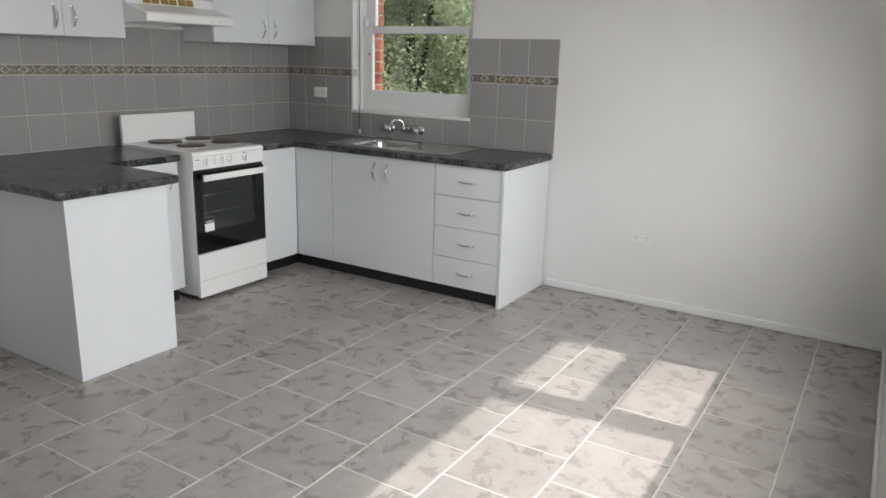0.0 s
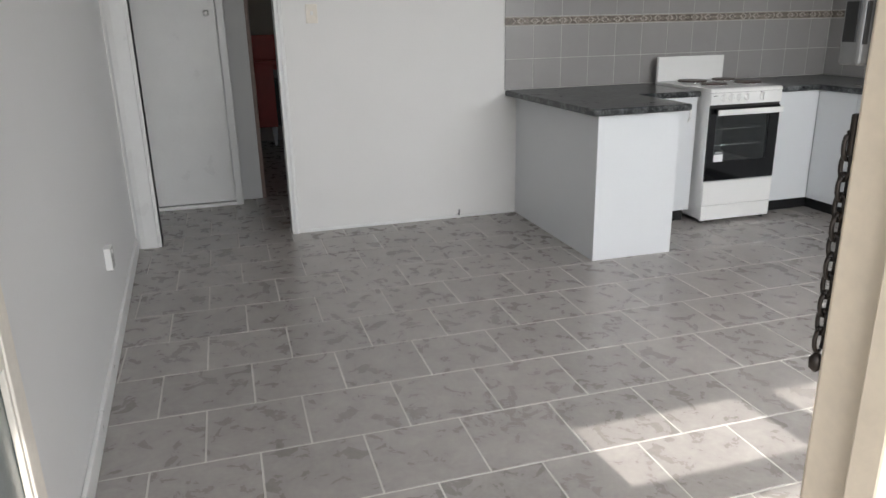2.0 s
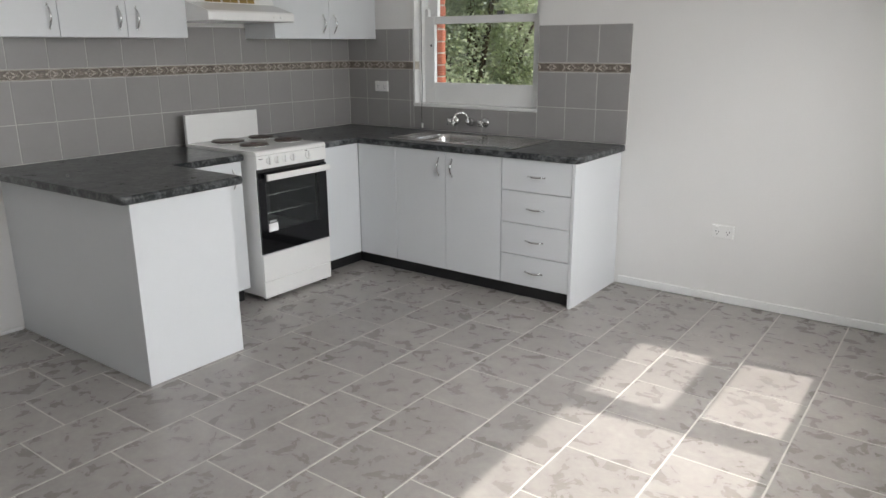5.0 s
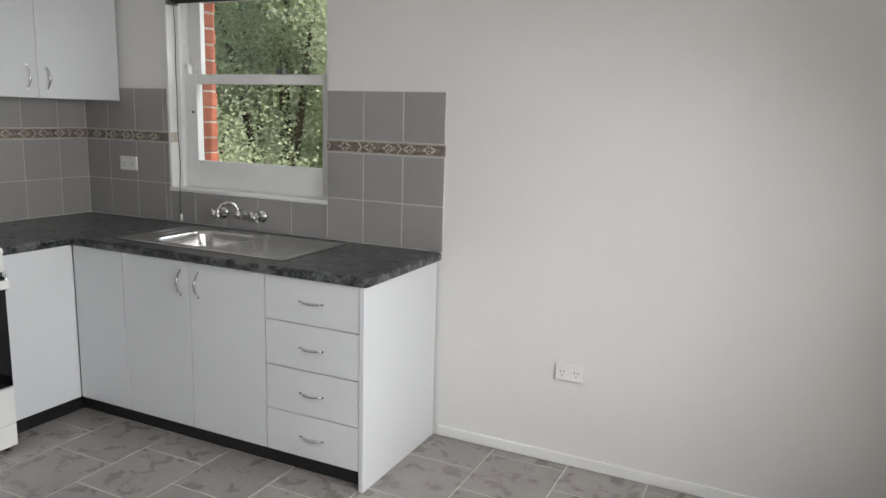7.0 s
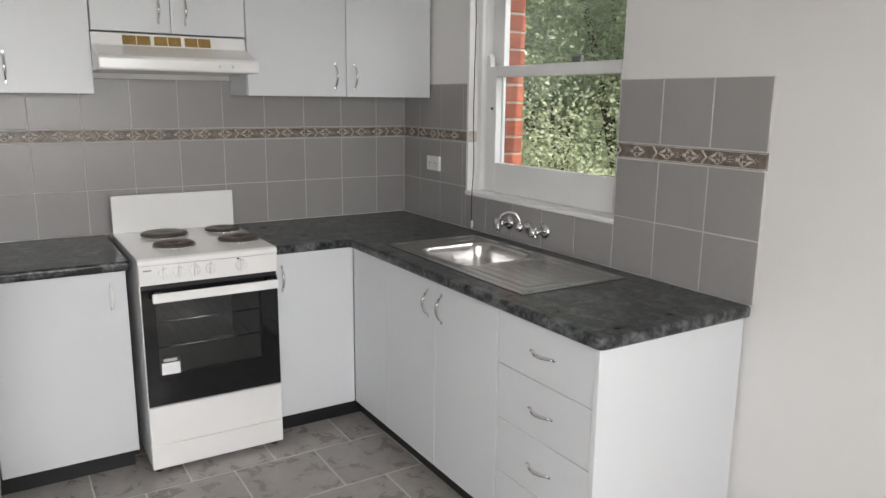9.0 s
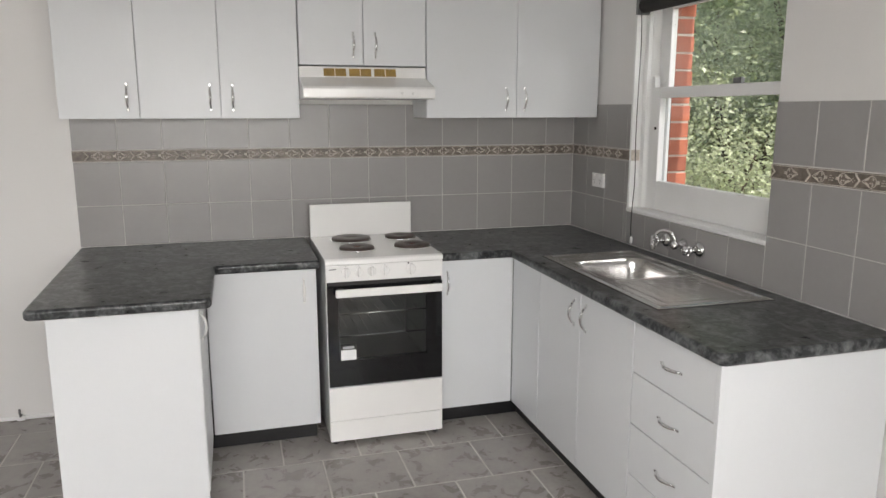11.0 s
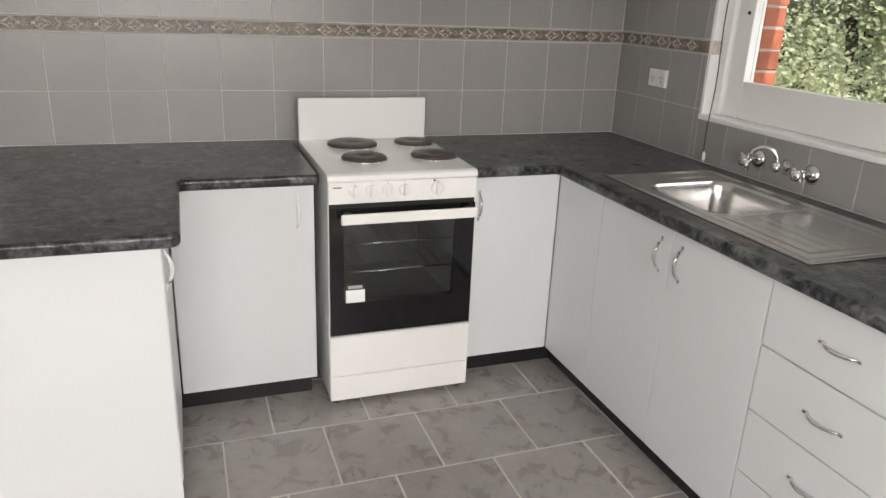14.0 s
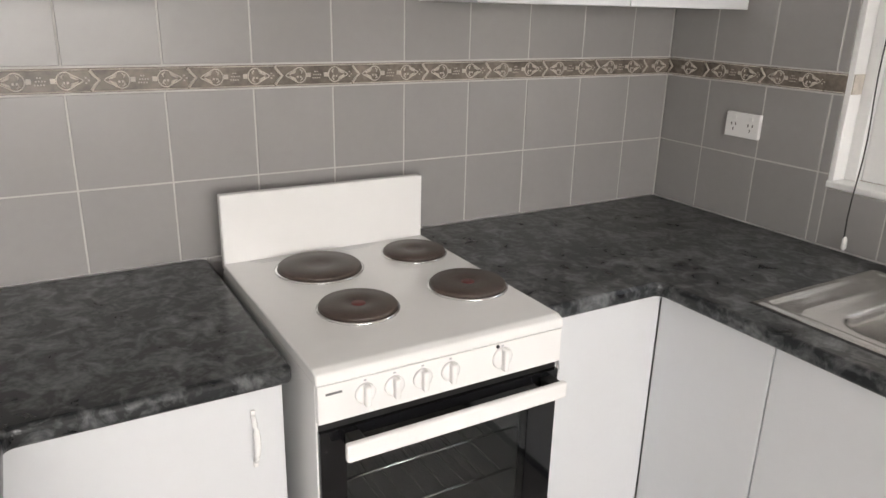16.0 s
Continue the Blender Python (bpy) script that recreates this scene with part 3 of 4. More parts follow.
cornercab = thing("corner_base_cabinet", (-3.9, 3.5, 0), "white melamine base cabinet beside the stove", "cabinet")
part("body", B((WX + 0.013, SF - 0.018, 3.318, NY - 0.013, KICK, CT)), M_CABEDGE, cornercab)
part("kickboard", B((SF - 0.066, SF - 0.05, 3.318, 3.77, 0.0, KICK)), M_KICK, cornercab, "black kickboard")
d = front(cornercab, "door", SF - 0.017, SF, 3.320, 3.702, KICK, CT)
bow_handle((SF, 3.352, 0.752), (0, 0, 1), (1, 0, 0), 0.105, d)
part("side_panel", B((WX + 0.013, SF - 0.018, 3.312, 3.3175, KICK, CT)), M_CAB, cornercab)

pen = thing("peninsula_cabinet", (-3.6, 1.95, 0), "white melamine peninsula cabinet with closed ends", "cabinet")
part("back_panel", B((WX + 0.001, -3.028, 1.672, 1.69, 0.0, CT), bevel=0.0015), M_CAB, pen)
part("end_panel", B((-3.0275, -3.008, 1.670, 2.197, 0.0, CT), bevel=0.0015), M_CAB, pen)
part("body", B((WX + 0.013, -3.029, 1.691, 2.180, KICK, CT)), M_CABEDGE, pen)
part("kickboard", B((-3.60, -3.029, 2.13, 2.146, 0.0, KICK)), M_KICK, pen, "black kickboard")
d = front(pen, "door", -3.556, -3.031, 2.183, 2.200, KICK, CT)
# this handle's bright reflection is put in as white colour
bow_handle((-3.10, 2.20, 0.757), (0, 0, 1), (0, 1, 0), 0.105, d, 0.020, M_ENAMEL, "chrome bow handle with its bright reflection painted white")
leftcab = thing("left_base_cabinet", (-3.9, 2.45, 0), "white melamine base cabinet with one door", "cabinet")
part("body", B((WX + 0.013, SF - 0.018, 2.203, 2.690, KICK, CT)), M_CABEDGE, leftcab)
part("side_panel", B((WX + 0.013, SF - 0.018, 2.6905, 2.706, KICK, CT)), M_CAB, leftcab)
part("kickboard", B((SF - 0.066, SF - 0.05, 2.15, 2.69, 0.0, KICK)), M_KICK, leftcab, "black kickboard")
d = front(leftcab, "door", SF - 0.017, SF, 2.206, 2.704, KICK, CT)
# white in place of chrome, for the reflection on the bow
bow_handle((SF, 2.645, 0.762), (0, 0, 1), (1, 0, 0), 0.105, d, 0.024, M_ENAMEL, "chrome bow handle with its bright reflection painted white")


def rounded(outline, radii, n=5):
    """The outline with chosen corners rounded."""
    out = []
    k = len(outline)
    for i, p in enumerate(outline):
        r = radii.get(i, 0)
        p = Vector(p)
        if not r:
            out.append(tuple(p))
            continue
        a, b = Vector(outline[i - 1]), Vector(outline[(i + 1) % k])
        u, v = (a - p).normalized() * r, (b - p).normalized() * r
        for j in range(n + 1):
            t = j / n
            out.append(tuple(p + u * (1 - t) ** 2 + v * t ** 2))
    return out


def benchtop(name, outline, radii, label):
    """A laminate top with a rolled edge."""
    return solo(name, prism(rounded(outline, radii), "z", 0.865, 0.905, bevel=0.012, seg=4), M_BENCH, label, "benchtop")


tx0 = WX + 0.0125
benchtop("peninsula_benchtop", [(tx0, 1.578), (-2.955, 1.612), (-2.955, 2.25), (-3.545, 2.25), (-3.545, 2.722), (tx0, 2.722)], {1: 0.03, 2: 0.035, 3: 0.02}, "dark mottled stone-look laminate peninsula benchtop")
# the sink's cut-out is bridged by strips of the same top
SKX0, SKX1, SKY0, SKY1 = -3.345, -2.355, 3.775, 4.258
bt = solo("sink_benchtop", prism(rounded([(tx0, 3.312), (-3.545, 3.312), (-3.545, 3.68), (-1.878, 3.68), (-1.878, NY - 0.0125), (tx0, NY - 0.0125)], {2: 0.02, 3: 0.03}), "z", 0.865, 0.905, bevel=0.012, seg=4), M_BENCH, "dark mottled stone-look laminate benchtop round the sink", "benchtop")
cut = bmesh.new()
cut.from_mesh(bt.data)
for co, no in (((SKX0 + 0.03, 0, 0), (1, 0, 0)), ((SKX1 - 0.03, 0, 0), (1, 0, 0)), ((0, SKY0 + 0.03, 0), (0, 1, 0)), ((0, SKY1 - 0.03, 0), (0, 1, 0))):
    bmesh.ops.bisect_plane(cut, geom=cut.verts[:] + cut.edges[:] + cut.faces[:], plane_co=co, plane_no=no)
inside = [f for f in cut.faces if SKX0 + 0.03 < f.calc_center_median().x < SKX1 - 0.03 and SKY0 + 0.03 < f.calc_center_median().y < SKY1 - 0.03]
bmesh.ops.delete(cut, geom=inside, context="FACES")
cut.to_mesh(bt.data)
cut.free()

# ---- sink and taps ----
sink = thing("kitchen_sink", (-2.9, 4.02, 0.905), "stainless steel sink with one bowl and drainer", "sink")


def grid_sheet(x0, x1, y0, y1, nx, ny, height):
    """A sheet whose height is a function of the place."""
    bm = bmesh.new()
    vs = [[bm.verts.new((x0 + (x1 - x0) * i / nx, y0 + (y1 - y0) * j / ny, height(x0 + (x1 - x0) * i / nx, y0 + (y1 - y0) * j / ny))) for j in range(ny + 1)] for i in range(nx + 1)]
    for i in range(nx):
        for j in range(ny):
            f = bm.faces.new((vs[i][j], vs[i + 1][j], vs[i + 1][j + 1], vs[i][j + 1]))
            f.smooth = True
    return bm


def smooth(a, b, v):
    t = max(0.0, min(1.0, (v - a) / (b - a)))
    return t * t * (3 - 2 * t)


def bowl_depth(x, y):
    """Depth of the rounded bowl."""
    cx, cy, hx, hy, r = -2.995, 4.015, 0.19, 0.178, 0.07
    dx, dy = max(abs(x - cx) - hx + r, 0), max(abs(y - cy) - hy + r, 0)
    d = math.hypot(dx, dy) - r
    return 0.155 * smooth(0.004, -0.030, d)


def sink_height(x, y):
    edge = min(x - SKX0, SKX1 - x, y - SKY0, SKY1 - y)
    z = 0.9065 + 0.006 * smooth(0.0, 0.012, edge) - 0.005 * smooth(0.018, 0.032, edge)
    if -2.80 < x < -2.42 and 3.84 < y < 4.21:
        inner = min(x + 2.80, -2.42 - x, y - 3.84, 4.21 - y)
        z -= 0.004 * smooth(0, 0.02, inner)
        z += 0.0004 * smooth(0.01, 0.03, inner) * (0.5 + 0.5 * math.cos((y - 3.84) * 2 * math.pi / 0.052))
    if -3.32 < x < -3.19:
        z += 0.004 * math.exp(-((x + 3.255) / 0.013) ** 2) * smooth(0.03, 0.06, edge)
    return z - bowl_depth(x, y)


part("tray", grid_sheet(SKX0, SKX1, SKY0, SKY1, 150, 80, sink_height), M_STEEL, sink, "brushed stainless steel bowl and drainer")
# flat black strips stand in for the shadowed gap round the sink's rim
part("rim_shadow", B((SKX0 - 0.008, SKX1 + 0.008, SKY0 - 0.008, SKY0 + 0.002, 0.9045, 0.9058), (SKX0 - 0.008, SKX1 + 0.008, SKY1 - 0.002, SKY1 + 0.006, 0.9045, 0.9058), (SKX0 - 0.008, SKX0 + 0.002, SKY0 + 0.002, SKY1 - 0.002, 0.9045, 0.9058), (SKX1 - 0.002, SKX1 + 0.008, SKY0 + 0.002, SKY1 - 0.002, 0.9045, 0.9058)), M_BLACK, sink, "black strip painted for the shadowed gap at the rim")
part("rim", B((SKX0 - 0.003, SKX1 + 0.003, SKY0 - 0.003, SKY0 + 0.004, 0.9052, 0.908), (SKX0 - 0.003, SKX1 + 0.003, SKY1 - 0.004, SKY1 + 0.003, 0.9052, 0.908), (SKX0 - 0.003, SKX0 + 0.004, SKY0 + 0.004, SKY1 - 0.004, 0.9052, 0.908), (SKX1 - 0.004, SKX1 + 0.003, SKY0 + 0.004, SKY1 - 0.004, 0.9052, 0.908)), M_STEEL, sink)
part("drain", lathe([(0.001, 0.0), (0.028, 0.0), (0.036, 0.003), (0.04, 0.001)], (-2.995, 4.015, 0.7535), "z", 24), M_CHROME, sink, "chrome drain ring")


def tap_body(x, parent):
    y = NY - 0.012
    part("flange", lathe([(0.034, 0.0), (0.036, -0.006), (0.024, -0.016), (0.014, -0.02)], (x, y, 0.985), "y", 24), M_CHROME, parent)
    part("spindle", lathe([(0.013, 0.0), (0.013, -0.045), (0.017, -0.05), (0.017, -0.06)], (x, y, 0.985), "y", 20), M_CHROME, parent)
    hd = lathe([(0.012, -0.058), (0.019, -0.064), (0.021, -0.078), (0.014, -0.088), (0.002, -0.09)], (x, y, 0.985), "y", 20)
    for i in range(4):
        a = math.pi / 4 + i * math.pi / 2
        d = Vector((math.cos(a), 0, math.sin(a)))
        c = Vector((x, y - 0.071, 0.985))
        tube([c + d * 0.012, c + d * 0.026, c + d * 0.032], [0.006, 0.007, 0.004], 8, bm=hd)
    part("handle", hd, M_CHROME, parent, "chrome cross tap handle")


for x, lab in ((-3.185, "chrome wall tap on grey tiles, hot side"), (-2.925, "chrome wall tap on grey tiles, cold side")):
    t = thing("wall_tap", (x, NY - 0.012, 0.985), lab, "tap", "taps above the sink")
    tap_body(x, t)
spout = thing("tap_spout", (-3.045, NY - 0.012, 0.985), "chrome swan-neck wall spout above the sink", "tap")
part("flange", lathe([(0.028, 0.0), (0.03, -0.006), (0.02, -0.018), (0.016, -0.04), (0.018, -0.06), (0.012, -0.066)], (-3.045, NY - 0.012, 0.985), "y", 24), M_CHROME, spout)
neck = []
for i in range(25):
    s = i / 24
    a = math.pi * s
    d = 0.060 * (1 - math.cos(a))
    neck.append((-3.045 - 0.65 * d, NY - 0.062 - 0.55 * d, 0.995 + 0.062 * math.sin(a) ** 0.8 - 0.012 * s))
part("neck", tube(neck, 0.0085, 12), M_CHROME, spout)
e = neck[-1]
part("nozzle", lathe([(0.010, 0.012), (0.0115, 0.0), (0.0115, -0.022), (0.009, -0.024)], e, "z", 16), M_CHROME, spout)

# ---- stove ----
stove = thing("electric_stove", (-3.8, 3.02, 0), "white freestanding electric stove with four hotplates", "stove")
Y0, Y1, XB, XF, HOB = 2.738, 3.300, -4.13, -3.462, 0.922
part("side_panel", B((XB, XF - 0.014, Y0, Y0 + 0.015, 0.03, HOB - 0.025), bevel=0.002), M_ENAMEL, stove)
part("side_panel", B((XB, XF - 0.014, Y1 - 0.015, Y1, 0.03, HOB - 0.025), bevel=0.002), M_ENAMEL, stove)
part("back", B((XB, XB + 0.012, Y0 + 0.0155, Y1 - 0.0155, 0.03, HOB - 0.03)), M_LOCK, stove)
part("hob", prism([(XB + 0.02, HOB - 0.028), (XB + 0.02, HOB), (XF - 0.02, HOB), (XF - 0.004, HOB - 0.006), (XF, HOB - 0.018), (XF, HOB - 0.028)], "y", Y0 - 0.002, Y1 + 0.002, bevel=0.004, seg=3), M_ENAMEL, stove, "white enamel hob")
part("splashback", B((XB - 0.004, XB + 0.022, Y0, Y1, HOB - 0.02, 1.098), bevel=0.004), M_ENAMEL, stove)
part("control_panel", prism([(XF - 0.06, 0.815), (XF, 0.815), (XF - 0.001, HOB - 0.029), (XF - 0.06, HOB - 0.029)], "y", Y0 + 0.001, Y1 - 0.001, bevel=0.002), M_ENAMEL, stove)
for y, r in ((2.832, 1), (2.893, 1), (2.954, 1), (3.017, 1), (3.142, 1.15)):
    k = lathe([(0.021 * r, 0.0), (0.021 * r, 0.003), (0.0195 * r, 0.005), (0.012 * r, 0.0065)], (XF + 0.0005, y, 0.860), "x", 24)
    box(k, XF + 0.004, XF + 0.021, y - 0.0062, y + 0.0062, 0.860 - 0.0215 * r, 0.860 + 0.0215 * r, bevel=0.004)
    part("knob", k, M_ENAMEL, stove, "white grip knob")
    bars = bmesh.new()
    box(bars, XF + 0.0002, XF + 0.0012, y - 0.003, y + 0.003, 0.8855, 0.8885)
    part("knob_mark", bars, M_CABEDGE, stove, "faint printed mark")
part("indicator", lathe([(0.004, 0), (0.004, 0.002), (0.001, 0.003)], (XF, 3.130, 0.8875), "x", 12), M_BLACK, stove, "small dark indicator lamp")
part("badge", B((XF, XF + 0.0012, 2.754, 2.786, 0.8735, 0.8775)), M_PRINT, stove, "small grey brand mark")
for cx, cy, r in ((-3.968, 2.938, 0.104), (-3.700, 2.924, 0.087), (-3.972, 3.205, 0.083), (-3.704, 3.206, 0.091)):
    plate = part("hotplate", lathe([(r * 0.97, 0.002), (r * 0.985, 0.011), (r * 0.95, 0.0145), (r * 0.30, 0.0145), (r * 0.26, 0.0125), (r * 0.02, 0.0125)], (cx, cy, HOB), "z", 48), M_HOT, stove, "dark brown cast-iron hotplate")
    part("trim_ring", lathe([(r * 1.05, 0.0004), (r * 1.05, 0.004), (r * 0.99, 0.0065), (r * 0.985, 0.0005)], (cx, cy, HOB), "z", 48), M_CHROME, plate, "polished steel ring")
    if cx > -3.8:
        part("red_dot", lathe([(0.016, 0.0126), (0.016, 0.0131), (0.001, 0.0132)], (cx, cy, HOB), "z", 20), M_RED, plate, "faded red spot")
print_lines = bmesh.new()
for j in range(3):
    for y0, y1 in ((2.80, 2.96), (3.00, 3.16)):
        box(print_lines, -4.098 + j * 0.010, -4.0955 + j * 0.010, y0 + 0.01 * j, y1 - 0.02 * j, HOB + 0.0001, HOB + 0.0006)
part("small_print", print_lines, M_CABEDGE, stove, "faint grey lines of small print")
part("vent_gap", B((XF - 0.06, XF - 0.012, Y0 + 0.004, Y1 - 0.004, 0.795, 0.8145)), M_BLACK, stove)
def ring_x(x0, x1, outer, inner):
    """A flat frame with a hole, standing across the x axis."""
    bm = bmesh.new()
    loops = []
    for x in (x0, x1):
        for y0, y1, z0, z1 in (outer, inner):
            loops.append([bm.verts.new((x, y, z)) for y, z in ((y0, z0), (y1, z0), (y1, z1), (y0, z1))])
    for a, b in ((0, 1), (2, 3), (0, 2), (1, 3)):
        for i in range(4):
            j = (i + 1) % 4
            bm.faces.new((loops[a][i], loops[a][j], loops[b][j], loops[b][i]))
    bmesh.ops.recalc_face_normals(bm, faces=bm.faces)
    return bm


door = part("oven_door", ring_x(XF - 0.035, XF - 0.002, (Y0 + 0.003, Y1 - 0.003, 0.302, 0.795), (Y0 + 0.055, Y1 - 0.078, 0.430, 0.745)), M_BLACKGL, stove, "black glass oven door with a window")
part("door_edge", B((XF - 0.012, XF + 0.0005, Y0 + 0.003, Y1 - 0.003, 0.298, 0.3018)), M_CABEDGE, door)
g = part("door_window", B((XF - 0.007, XF - 0.003, Y0 + 0.054, Y1 - 0.077, 0.429, 0.746)), glass_mat("oven_window_glass", (0.72, 0.76, 0.75), 0.0), door, "dark tinted oven window")
g.visible_shadow = False
part("door_handle", B((XF + 0.030, XF + 0.046, 2.776, 3.288, 0.749, 0.787), bevel=0.005), M_ENAMEL, door, "white bar handle")
for y in (2.79, 3.25):
    part("handle_bracket", B((XF - 0.002, XF + 0.032, y, y + 0.03, 0.758, 0.785), bevel=0.003), M_BLACK, door)
st = part("sticker", B((XF - 0.0028, XF - 0.002, 2.800, 2.872, 0.432, 0.482)), M_STICKER, door, "white energy label")
part("sticker_head", B((XF - 0.0028, XF - 0.002, 2.800, 2.872, 0.4825, 0.512)), M_BLACK, door)
part("sticker_slip", B((XF - 0.0028, XF - 0.0018, 2.808, 2.862, 0.4875, 0.500)), M_CABEDGE, door)
part("oven_cavity", B((XF - 0.50, XF - 0.49, Y0 + 0.045, Y1 - 0.07, 0.40, 0.77), (XF - 0.49, XF - 0.04, Y0 + 0.040, Y0 + 0.046, 0.40, 0.77), (XF - 0.49, XF - 0.04, Y1 - 0.074, Y1 - 0.066, 0.40, 0.77), (XF - 0.49, XF - 0.04, Y0 + 0.046, Y1 - 0.074, 0.39, 0.40), (XF - 0.49, XF - 0.04, Y0 + 0.046, Y1 - 0.074, 0.765, 0.77)), M_OVENIN, stove)
for z in (0.535, 0.645):
    r = tube([(XF - 0.05, Y0 + 0.047, z), (XF - 0.05, Y1 - 0.075, z)], 0.0036, 8)
    shelf = part("oven_shelf", r, M_CHROME, stove, "chrome wire oven shelf")
    for i in range(9):
        y = Y0 + 0.07 + i * 0.048
        part("wire", tube([(XF - 0.05, y, z), (XF - 0.46, y, z)], 0.0014, 5), M_BLACK, shelf)
part("storage_drawer", B((XF - 0.03, XF - 0.001, Y0 + 0.001, Y1 - 0.001, 0.128, 0.294), bevel=0.003), M_ENAMEL, stove)
part("plinth", B((XF - 0.03, XF - 0.003, Y0 + 0.001, Y1 - 0.001, 0.022, 0.1255), bevel=0.003), M_ENAMEL, stove)
for x, y in ((XF - 0.04, Y0 + 0.03), (XF - 0.04, Y1 - 0.03), (XB + 0.05, Y0 + 0.03), (XB + 0.05, Y1 - 0.03)):
    part("foot", lathe([(0.014, 0.0), (0.016, 0.004), (0.012, 0.012), (0.012, 0.031)], (x, y, 0.0), "z", 14), M_BLACK, stove)

# ---- wall cupboards and hood ----
UB, UT, UF = 1.560, 2.30, -3.925


def wall_cupboard(base_y, y0, y1, z0, splits, handles, label):
    c = thing("wall_cupboard", (WX, base_y, z0), label, "cupboard", "cupboards on the stove wall")
    part("body", B((WX + 0.001, UF - 0.018, y0, y1, z0 + 0.001, UT), bevel=0.001), M_CAB, c)
    for (a, b), hy in zip(zip(splits, splits[1:]), handles):
        d = part("door", B((UF - 0.0175, UF, a + 0.0016, b - 0.0016, z0, UT), bevel=0.0018), M_CAB, c)
        bow_handle((UF, hy, z0 + 0.100), (0, 0, 1), (1, 0, 0), 0.11, d)
    return c


wall_cupboard(2.1, 1.595, 2.690, UB, (1.595, 1.945, 2.313, 2.690), (1.895, 2.266, 2.370), "white three-door wall cupboard beside the hood")
wall_cupboard(3.0, 2.694, 3.342, 1.822, (2.694, 3.016, 3.342), (2.965, 3.078), "white short two-door cupboard above the hood")
wall_cupboard(3.8, 3.346, NY - 0.013, UB, (3.346, 3.850, NY - 0.016), (3.790, 3.897), "white two-door wall cupboard in the corner")
hood = thing("range_hood", (-4.0, 3.01, 1.66), "white slim range hood with amber filter slots", "range hood")
part("shell", prism([(WX + 0.013, 1.815), (UF + 0.004, 1.815), (UF + 0.018, 1.762), (-3.735, 1.712), (-3.722, 1.702), (-3.722, 1.660), (-3.735, 1.655), (WX + 0.013, 1.655)], "y", 2.690, 3.338, bevel=0.004, seg=2), M_ENAMEL, hood)
for i in range(3):
    y = 2.812 + i * 0.128
    v = prism([(UF + 0.0045, 1.806), (UF + 0.009, 1.805), (UF + 0.0195, 1.768), (UF + 0.015, 1.767)], "y", y, y + 0.112)
    s = part("filter_slot", v, M_AMBER, hood, "amber filter slot")
    part("slot_bar", prism([(UF + 0.006, 1.807), (UF + 0.0105, 1.806), (UF + 0.021, 1.767), (UF + 0.0165, 1.766)], "y", y + 0.054, y + 0.058), M_CREAM, s)
for y in (3.17, 3.225):
    part("button", lathe([(0.008, 0), (0.008, 0.004), (0.005, 0.006)], (-3.722, y, 1.681), "x", 14), M_ENAMEL_SHADE, hood)

# ---- bedroom glimpsed through the hall ----
dresser = thing("red_dresser", (-8.2, 0.2, 0), "red painted dresser on white turned legs", "dresser")
part("back_board", B((-8.46, -8.40, -0.35, 0.75, 0.85, 1.25), bevel=0.006), M_REDPAINT, dresser)
part("top", B((-8.46, -8.02, -0.35, 0.75, 0.93, 0.96), bevel=0.005), M_REDPAINT, dresser)
part("body", B((-8.45, -8.05, -0.33, 0.235, 0.22, 0.93), bevel=0.005), M_REDPAINT, dresser)
# closed black box that fills the cavity beside the red body
part("cavity_box", B((-8.45, -8.10, 0.236, 0.73, 0.22, 0.75), bevel=0.004), M_BLACK, dresser, "solid black box in the dresser's cavity")
part("edge_strip", B((-8.052, -8.04, -0.33, 0.73, 0.945, 0.975), bevel=0.003), M_REDPAINT, dresser)
for y in (-0.28, 0.20, 0.70):
    part("leg", lathe([(0.014, 0.0), (0.02, 0.05), (0.03, 0.15), (0.035, 0.22)], (-8.10, y, 0.0), "z", 14), M_TRIM, dresser, "white turned leg")

# ---- outside ----
solo("ground", B((-60, 60, -60, 60, -0.5, -0.14)), M_GRASS, "garden ground round the house", "ground", "structure")
solo("porch_slab", B((0.425, 2.6, -2.5, 4.5, -0.14, -0.005), bevel=0.01), M_CONC, "plain concrete porch slab", "slab", "structure")


def leaf_sheet(rng, count, place, size, mesh_name):
    """Many small folded leaves, each turned its own way."""
    gen = np.random.default_rng(rng.randrange(10 ** 6))
    p = np.array([tuple(place(rng)) for _ in range(count)])
    size = (size * gen.uniform(0.6, 1.4, count))[:, None]

    def unit(v):
        return v / np.linalg.norm(v, axis=1)[:, None]
    d = unit(gen.normal(0, 1, (count, 3)) * (1, 1, 0.6))
    n = unit(gen.normal(0, 1, (count, 3)) * (0.5, 0.5, 0.0) + (0.55, -0.35, 0.65))
    u = unit(np.cross(d, n))
    verts = np.stack([p, p + size * (0.5 * d + 0.3 * u + 0.06 * n), p + size * d, p + size * (0.5 * d - 0.3 * u + 0.06 * n)], 1).reshape(-1, 3)
    k = np.arange(count)[:, None] * 4
    faces = np.concatenate([k + (0, 1, 2), k + (0, 2, 3)])
    me = bpy.data.meshes.new(mesh_name)
    me.from_pydata(verts.tolist(), [], faces.tolist())
    return me


